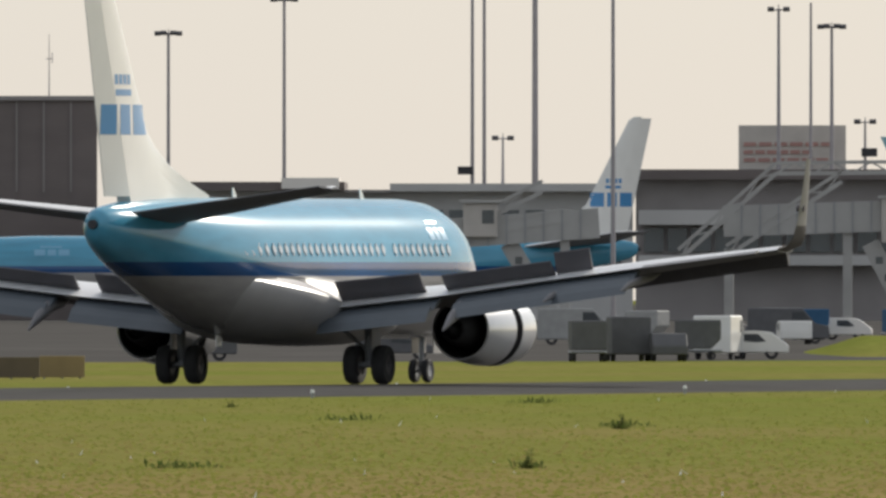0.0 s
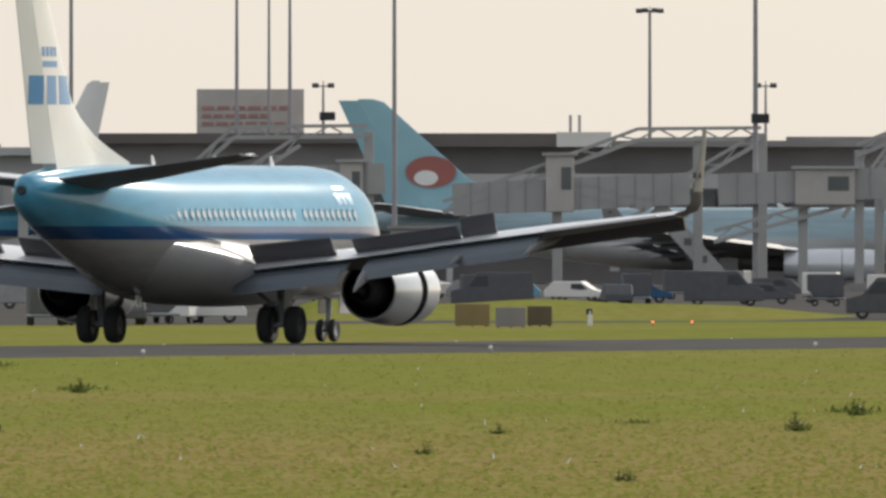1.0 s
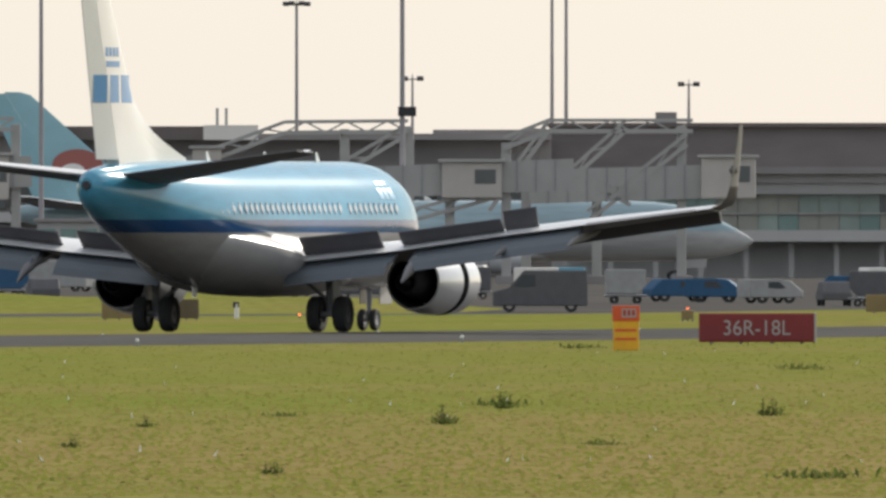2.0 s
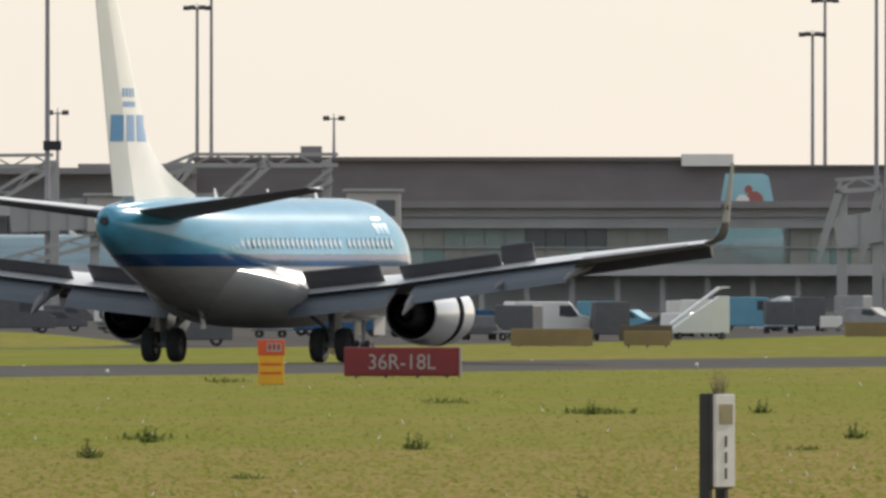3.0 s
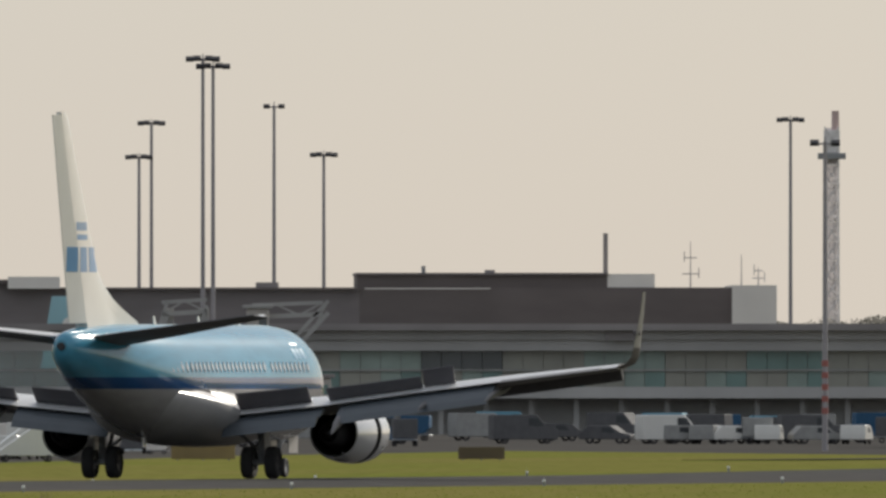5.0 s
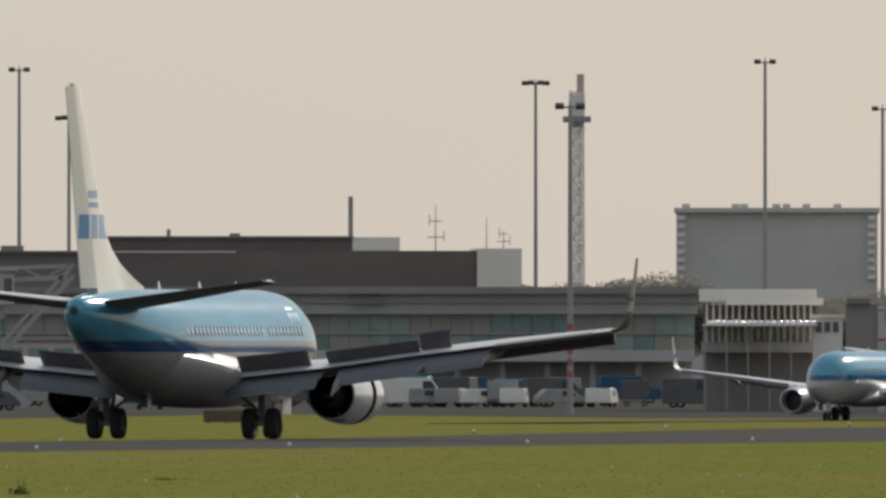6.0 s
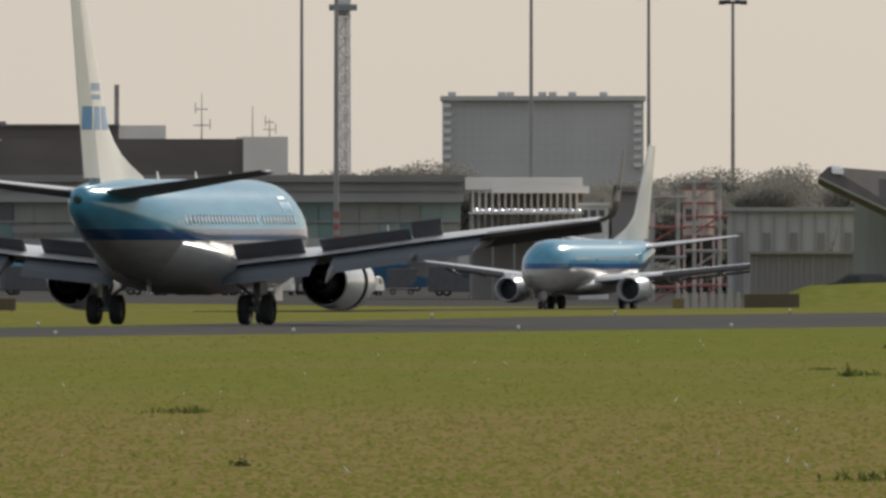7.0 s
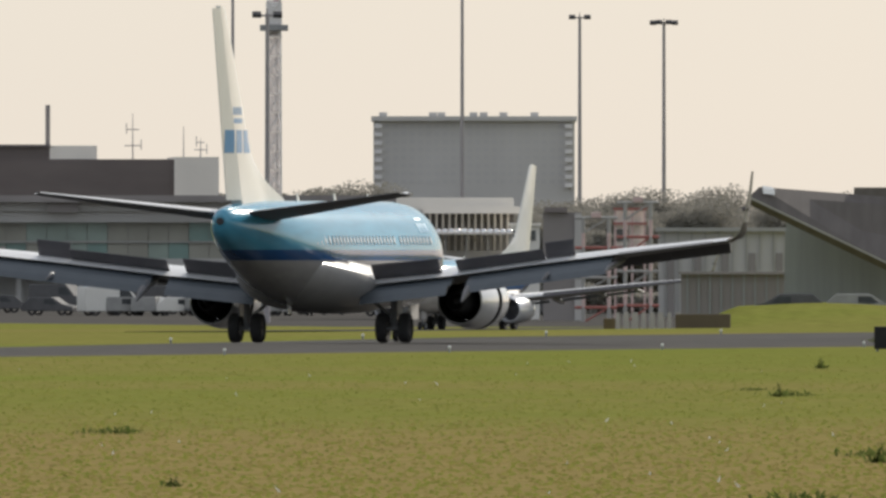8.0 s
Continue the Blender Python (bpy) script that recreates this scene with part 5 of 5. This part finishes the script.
def near_post():
    d, x = 300, 3487
    s = thing("notice_post", "narrow pale notice board on dark posts with dry grass on top", "notice board", facing(x, d) @ pose(0, 0, 0, 0, 0, 62))
    z0 = 0
    top = rise(714, d)
    bot = rise(878, d)
    part("board", box(bmesh.new(), -0.2, 0.2, -0.06, -0.02, bot, top, 0.006), "board", s, "weathered white board")
    part("board_back", box(bmesh.new(), -0.22, 0.22, -0.02, 0.02, bot - 0.02, top + 0.01, 0.006), "dark", s)
    for xx in (-0.17, 0.17):
        part("post", box(bmesh.new(), xx - 0.05, xx + 0.05, 0.02, 0.13, -0.2, top + 0.01, 0.02), "dark", s, "dark timber post")
    part("notice", box(bmesh.new(), -0.14, 0.14, -0.068, -0.058, top - 0.3, top - 0.1), "straw", s, "faded notice")
    for i in range(3):
        part("writing_bar", box(bmesh.new(), -0.02, 0.02, -0.067, -0.059, bot + 0.08 + i * 0.16, bot + 0.19 + i * 0.16), "dark", s)
    bm = bmesh.new()
    r = random.Random(3)
    for i in range(40):
        a, l = r.uniform(-0.7, 0.7), r.uniform(0.1, 0.28)
        x0, y0 = r.uniform(-0.08, 0.08), r.uniform(-0.02, 0.06)
        rod(bm, (x0, y0, top), (x0 + math.sin(a) * l, y0 + r.uniform(-0.08, 0.08), top + math.cos(a) * l), 0.007, 0.002, 4)
    part("grass_tuft", bm, "straw", s, "dry grass caught on the post top")


runway_sign()
marker()
near_post()


def sign_back(x0, x1, base, top, mat, on_bank=0):
    p, d = foot((x0 + x1) / 2, base)
    if on_bank:
        d = on_bank
        p = spot((x0 + x1) / 2, d, rise(base, d))
    s = thing("taxiway_sign", {"brown_box": "brown weathered", "ochre_box": "ochre", "dark_wall": "dark grey", "soot": "black"}[mat] + " back of a low airfield sign in the grass", "sign", facing((x0 + x1) / 2, d, p.z), "sign backs")
    w, h = (x1 - x0) * d / UNIT / 2, rise(top, d) - p.z
    part("case", box(bmesh.new(), -w, w, -0.14, 0.14, 0.08, h, 0.03), mat, s)
    for x in (-w * 0.8, 0, w * 0.8):
        part("leg", rod(bmesh.new(), (x, 0, -0.1), (x, 0, 0.1), 0.05, n=8), "steel", s)
    n = max(2, int(w * 2 / 0.9))
    for i in range(1, n):
        xx = -w + 2 * w * i / n
        part("frame_rib", box(bmesh.new(), xx - 0.03, xx + 0.03, -0.16, -0.13, 0.1, h - 0.02), mat, s)


for row in ((1764, 1826, 643, 602, "ochre_box"), (1836, 1890, 645, 608, "dark_wall"), (1892, 1936, 643, 606, "brown_box"), (3116, 3261, 631, 598, "ochre_box"), (3316, 3399, 631, 602, "ochre_box"),
            (3310, 3402, 622, 592, "brown_box"), (3707, 3820, 614, 586, "ochre_box"), (4215, 4297, 614, 590, "brown_box"), (5586, 5684, 611, 582, "brown_box", 1548), (5459, 5484, 612, 590, "ochre_box"),
            (5938, 5996, 648, 604, "soot"), (-30, 70, 672, 632, "brown_box"), (70, 150, 671, 630, "ochre_box"), (2790, 2812, 645, 626, "ochre_box")):
    sign_back(*row)


def edge_light(p, mat="lamp_glass", label="small white runway edge light on a short stem"):
    e = thing("edge_light", label, "runway light", pose(p.x, p.y, p.z), "runway edge lights")
    part("stem", rod(bmesh.new(), (0, 0, -0.05), (0, 0, 0.14), 0.05), "steel", e)
    part("lens", rod(bmesh.new(), (0, 0, 0.14), (0, 0, 0.22), 0.06, 0.04, 14), mat, e)
    return e


glow = material("amber_light", (1, 0.25, 0.05), 0.4)
bs = glow.node_tree.nodes["Principled BSDF"]
bs.inputs["Emission Color"].default_value, bs.inputs["Emission Strength"].default_value = (1, 0.16, 0.03, 1), 3.0
M["amber"] = glow
a = None
for q in (-25.5, 25.5):
    for i in range(26):
        pt = OVER * (RUN_OFF + q) + RUN * (560 + i * 30)
        pt.z = ground_z(pt.x, pt.y)
        a = edge_light(pt) if a is None else copy_thing(a, pose(pt.x, pt.y, pt.z))
for x, y in ((2114, 640), (2184, 640), (2801, 628)):
    p, d = foot(x, y)
    edge_light(p, "amber", "amber guard light on a short stem")
for x, y in ((2003, 640),):
    p, d = foot(x, y)
    w = thing("guard_light_post", "short white post with a dark lamp", "post", facing(x, d))
    part("post", rod(bmesh.new(), (0, 0, -0.1), (0, 0, 0.75), 0.13, 0.11, 12), "white", w)
    part("head", box(bmesh.new(), -0.2, 0.12, -0.1, 0.1, 0.55, 0.85, 0.03), "dark", w)

# ---- weeds, flowers and grass ----
def weed(kind, seed):
    r = random.Random(seed)
    bm = bmesh.new()
    for i in range(70 if kind == "tall" else 90):
        a, l = r.uniform(0, 6.28), r.uniform(0.08, 0.26)
        spread = 0.16 if kind == "tall" else 0.5
        b = Vector((r.gauss(0, spread), r.gauss(0, spread), 0))
        tip = b + Vector((math.cos(a) * l * 0.8, math.sin(a) * l * 0.8, l * r.uniform(0.3, 1.1)))
        s = Vector((-math.sin(a), math.cos(a), 0)) * l * 0.22
        mid = (b + tip) / 2 + Vector((0, 0, l * 0.15))
        vs = [bm.verts.new(v) for v in (b, mid + s, tip, mid - s)]
        bm.faces.new(vs)
    if kind == "tall":
        for i in range(5):
            b = Vector((r.gauss(0, 0.1), r.gauss(0, 0.1), 0))
            h = r.uniform(0.25, 0.5)
            rod(bm, b, b + Vector((r.gauss(0, 0.06), 0, h)), 0.012, 0.006, 5)
            for j in range(14):
                z = h * r.uniform(0.35, 1)
                a = r.uniform(0, 6.28)
                c = b + Vector((0, 0, z))
                d = Vector((math.cos(a), math.sin(a), 0.4)) * r.uniform(0.04, 0.12)
                n = Vector((-math.sin(a), math.cos(a), 0.2)) * 0.03
                bm.faces.new([bm.verts.new(v) for v in (c, c + d * 0.5 + n, c + d, c + d * 0.5 - n)])
    return bm


weeds = []
for i in range(4):
    w = thing("weed", "dark green leafy weed clump in the grass", "weed", pose(0, -30 - 3 * i, 0), "weeds in the grass")
    part("leaves", weed("tall" if i % 2 else "low", i + 5), "weed", w)
    weeds.append(w)
marks = [(315, 830), (935, 830), (948, 714), (1100, 760), (1104, 756), (2369, 828), (2464, 796), (2476, 800), (3241, 749), (3262, 750), (3290, 750), (2946, 813), (3036, 925), (3246, 925),
         (3001, 731), (3723, 793), (4594, 795), (5769, 729), (5795, 728), (5844, 679), (5809, 915), (5946, 846), (5935, 835), (5941, 634), (5953, 632), (3890, 740), (620, 745), (3560, 748), (2610, 694)]
for i, (x, y) in enumerate(marks):
    p, d = foot(x, y)
    copy_thing(weeds[i % 4], pose(p.x, p.y, p.z, 0, 0, i * 77.0)).scale = (0.6, 0.6, 0.7)
for i in range(10):
    p, d = foot(rng.uniform(0, 5950), rng.uniform(700, 930))
    m = pose(p.x, p.y, p.z, 0, 0, rng.uniform(0, 360))
    c = copy_thing(weeds[i % 4], m)
    c.scale = (0.4, 0.4, 0.4)


def scatter(name, label, mat, count, blade, seed, y0, y1):
    """Many small blades or petals over the verge, as one object."""
    r = np.random.RandomState(seed)
    xs, ys = r.uniform(-60, 6000, count), y0 + (y1 - y0) * r.uniform(0, 1, count)
    dist = (EYE * UNIT) / (ys - LEVEL)
    bx = (xs - NORTH) / UNIT
    px, py = dist * np.sin(bx), dist * np.cos(bx)
    keep = (px * OVER.x + py * OVER.y - RUN_OFF) < -26
    px, py = px[keep], py[keep]
    n = len(px)
    verts = np.zeros((n, 3, 3))
    w, h = blade
    lean = r.normal(0, 0.5, n)
    hh = h * r.uniform(0.5, 1.5, n)
    verts[:, 0] = np.stack([px - w, py, np.zeros(n)], 1)
    verts[:, 1] = np.stack([px + w, py, np.zeros(n)], 1)
    verts[:, 2] = np.stack([px + lean * hh, py + r.normal(0, 0.3, n) * hh, hh], 1)
    faces = np.arange(3 * n).reshape(n, 3)
    me = bpy.data.meshes.new(name)
    me.from_pydata(verts.reshape(-1, 3).tolist(), [], faces.tolist())
    me.materials.append(M[mat])
    tagged(new(name, me), label, "grass", kind="stuff")


M["blade"] = leafy("grass_blades", (0.16, 0.185, 0.04), (0.23, 0.225, 0.06))
M["dry_blade"] = leafy("dry_grass_blades", (0.2, 0.18, 0.055), (0.26, 0.215, 0.085))
M["petal"] = material("white_petal", (0.85, 0.85, 0.8), 0.4, 0, 0.05, 4.0)
scatter("grass_blades", "short uneven green grass blades on the verge", "blade", 34000, (0.05, 0.032), 11, 655, 955)
scatter("dry_grass_blades", "short straw coloured dry grass blades on the verge", "dry_blade", 11000, (0.045, 0.035), 13, 770, 960)
scatter("daisies", "scattered small white daisies in the grass", "petal", 130, (0.02, 0.08), 12, 665, 900)

# ---- trees ----
def tree(seed, h):
    r = random.Random(seed)
    t = thing("tree", "deciduous tree in the distant wood edge, haze in its leaf colour", "tree", pose(0, -60 - 8 * seed, 0), "distant trees")
    bm = rod(bmesh.new(), (0, 0, 0), (0.1, 0, h * 0.6), 0.28, 0.12, 8)
    limbs = []
    for i in range(7):
        a, z = r.uniform(0, 6.28), h * r.uniform(0.25, 0.55)
        e = Vector((math.cos(a) * h * 0.22, math.sin(a) * h * 0.22, z + h * r.uniform(0.12, 0.3)))
        rod(bm, (0, 0, z), e, 0.1, 0.04, 6)
        limbs.append(e)
    part("trunk", bm, "bark", t)
    verts, faces = [], []
    cl = limbs + [Vector((r.gauss(0, h * 0.12), r.gauss(0, h * 0.12), h * r.uniform(0.5, 0.9))) for _ in range(9)]
    for c in cl:
        rad = h * r.uniform(0.11, 0.2)
        for i in range(2200):
            d = Vector((r.gauss(0, 1), r.gauss(0, 1), r.gauss(0, 0.8))).normalized() * rad * r.uniform(0.1, 1.0) ** 0.55
            p = c + d
            s = r.uniform(0.075, 0.135)
            u = Vector((r.gauss(0, 1), r.gauss(0, 1), r.gauss(0, 1))).normalized() * s
            w = u.cross(Vector((r.gauss(0, 1), r.gauss(0, 1), r.gauss(0, 1)))).normalized() * s * 0.7
            k = len(verts)
            verts += [p - u, p + w, p + u, p - w]
            faces.append((k, k + 1, k + 2, k + 3))
    me = bpy.data.meshes.new("crown")
    me.from_pydata([tuple(v) for v in verts], [], faces)
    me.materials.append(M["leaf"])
    cr = new("crown", me)
    cr.parent = t
    return t


trees = [tree(i, 9.5 + i * 0.7) for i in range(5)]
k = 0
for x0, x1, step, d0 in ((4800, 5060, 17, 2960), (5280, 6020, 17, 2700), (5300, 6020, 24, 2500)):
    x = x0
    while x < x1:
        d = d0 + rng.uniform(-40, 40)
        p = spot(x, d)
        c = copy_thing(trees[k % 5], pose(p.x, p.y, p.z, 0, 0, rng.uniform(0, 360)))
        s = rng.uniform(0.78, 1.05) * {2500: 0.84, 2700: 0.9, 2960: 1.12}[d0]
        c.scale = (s * 1.25, s * 1.25, s * 0.93)
        k += 1
        x += step * rng.uniform(0.7, 1.3)


def hedge(x0, x1, d, h, seed, mat="leaf"):
    r = np.random.RandomState(seed)
    n = 16000
    bx = (r.uniform(x0, x1, n) - NORTH) / UNIT
    dd = d + r.uniform(-6, 6, n)
    hz = h * (0.75 + 0.25 * np.sin(bx * 900 + seed)) * np.sqrt(r.uniform(0, 1, n))
    c = np.stack([dd * np.sin(bx), dd * np.cos(bx), -1.3 + hz], 1)
    u = r.normal(0, 0.16, (n, 3))
    w = r.normal(0, 0.16, (n, 3))
    verts = np.stack([c - u, c + w, c + u, c - w], 1).reshape(-1, 3)
    me = bpy.data.meshes.new("undergrowth")
    me.from_pydata(verts.tolist(), [], np.arange(4 * n).reshape(n, 4).tolist())
    me.materials.append(M[mat])
    tagged(new("undergrowth", me), "dense undergrowth below the far trees, haze in its leaf colour", "hedge", kind="stuff")


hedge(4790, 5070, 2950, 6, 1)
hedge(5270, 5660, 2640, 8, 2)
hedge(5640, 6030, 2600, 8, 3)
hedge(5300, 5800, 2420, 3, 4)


def low_shed():
    b = building("low_shed", "long low dark green grey shed beside the hangar", 5690, 1840)
    g = to_ground(1840)
    slab("wall", 5596, 5790, 512, g, 1840, 8, "dark_wall", b)
    slab("roof", 5592, 5794, 507, 512, 1839.5, 9, "dark_wall", b)
    for i in range(9):
        slab("pier", 5606 + i * 20, 5609 + i * 20, 512, g, 1839.85, 0.3, "hangar_wall", b)


def cabin_tower():
    b = building("cabin_tower", "cream equipment cabin in a red and white frame", 5505, 2135)
    g = to_ground(2135)
    slab("cabin", 5480, 5532, 400, 478, 2135, 3, "pale_wall", b)
    slab("window", 5482, 5503, 432, 453, 2134.9, 0.2, "glass", b)
    for x in (5478, 5508, 5530):
        slab("post", x, x + 4, 396, g, 2134.5, 0.3, "pale_pink", b)
    for y in (394, 420, 462, 480):
        slab("beam", 5476, 5536, y, y + 4, 2134.4, 0.3, "dull_red", b)
    c = building("switch_house", "plain grey switch house with a dark upper box", 5388, 2160)
    slab("wall", 5352, 5420, 402, to_ground(2160), 2160, 5, "dark_wall", c)
    slab("roof_box", 5354, 5395, 393, 402, 2159.5, 4, "umber_wall", c)
    slab("corner_panel", 5408, 5420, 404, to_ground(2160), 2159.8, 0.3, "grey_wall", c)


# added shed: its pale wall lightens the dark hollow below the trees
def freight_shed():
    b = building("freight_shed", "long pale grey shed added to lighten the hollow before the wood", 5670, 2300)
    g = to_ground(2300)
    slab("wall", 5556, 5790, 436, g, 2300, 14, "grey_wall", b)
    slab("roof", 5552, 5794, 429, 436, 2299.4, 15, "bridge", b)
    for i in range(10):
        slab("pilaster", 5566 + i * 24, 5568.5 + i * 24, 437, g, 2299.85, 0.3, "bridge", b)
    for i in range(5):
        slab("loading_door", 5572 + i * 48, 5584 + i * 48, 474, g, 2299.9, 0.2, "dark_wall", b)


low_shed()
cabin_tower()
freight_shed()


for i in range(8):
    b = thing("concrete_block", "pale weathered concrete barrier block", "barrier", facing(5484 + i * 15.3, 1800), "barrier blocks")
    w = 0.11 + 0.03 * (i * 7 % 3)
    part("block", loft(bmesh.new(), [[(-w * 1.3, -0.3, 0), (w * 1.3, -0.3, 0), (w * 1.3, 0.3, 0), (-w * 1.3, 0.3, 0)], [(-w, -0.15, 1.3), (w, -0.15, 1.3), (w, 0.15, 1.3), (-w, 0.15, 1.3)]]), "cab", b)
# ---- what moves ----
# seconds, metres along the runway's centre line
ROLL = [(0.5 * k, 807.9 + 41.26 * 0.5 * k - 0.782 * (0.5 * k) ** 2) for k in range(17)]


def drift(t):
    """Degrees by which the nose points left of the runway line."""
    return float(np.interp(t, (0, 1, 2.5, 3.5, 4.2, 6, 7.5, 8), (-0.2, -0.55, -0.5, -0.05, 0.1, 0.85, 0.9, 0.6)))


def motions():
    walk(jet, [(t, pose(*(OVER * RUN_OFF + RUN * u + Vector((0, 0, 0.09))), 0, 0, -math.degrees(RUN_AZ) + drift(t))) for t, u in ROLL])
    p = spot(5272, 1880)
    az = math.degrees(bearing(5272)) + 180 + 17.5
    rows = []
    for t in (0.0, 4.0, 8.0):
        s = 10.6 * (t - 7.5)
        x, y = p.x + math.sin(radians(az)) * s, p.y + math.cos(radians(az)) * s
        rows.append((t, pose(x, y, ground_z(x, y) + 0.04, 0, 0, -az)))
    walk(taxi_jet, rows)
    # wheels turn as the aircraft roll
    for plane, turn in ((jet, 80.0), (taxi_jet, 44.0)):
        for wheel in [o for o in plane.children_recursive if o.name.split(".")[0] == "wheel"]:
            rest = wheel.matrix_basis.copy()
            walk(wheel, [(k / 30, rest @ Matrix.Rotation(radians(turn * k), 4, "Y")) for k in range(241)])


motions()
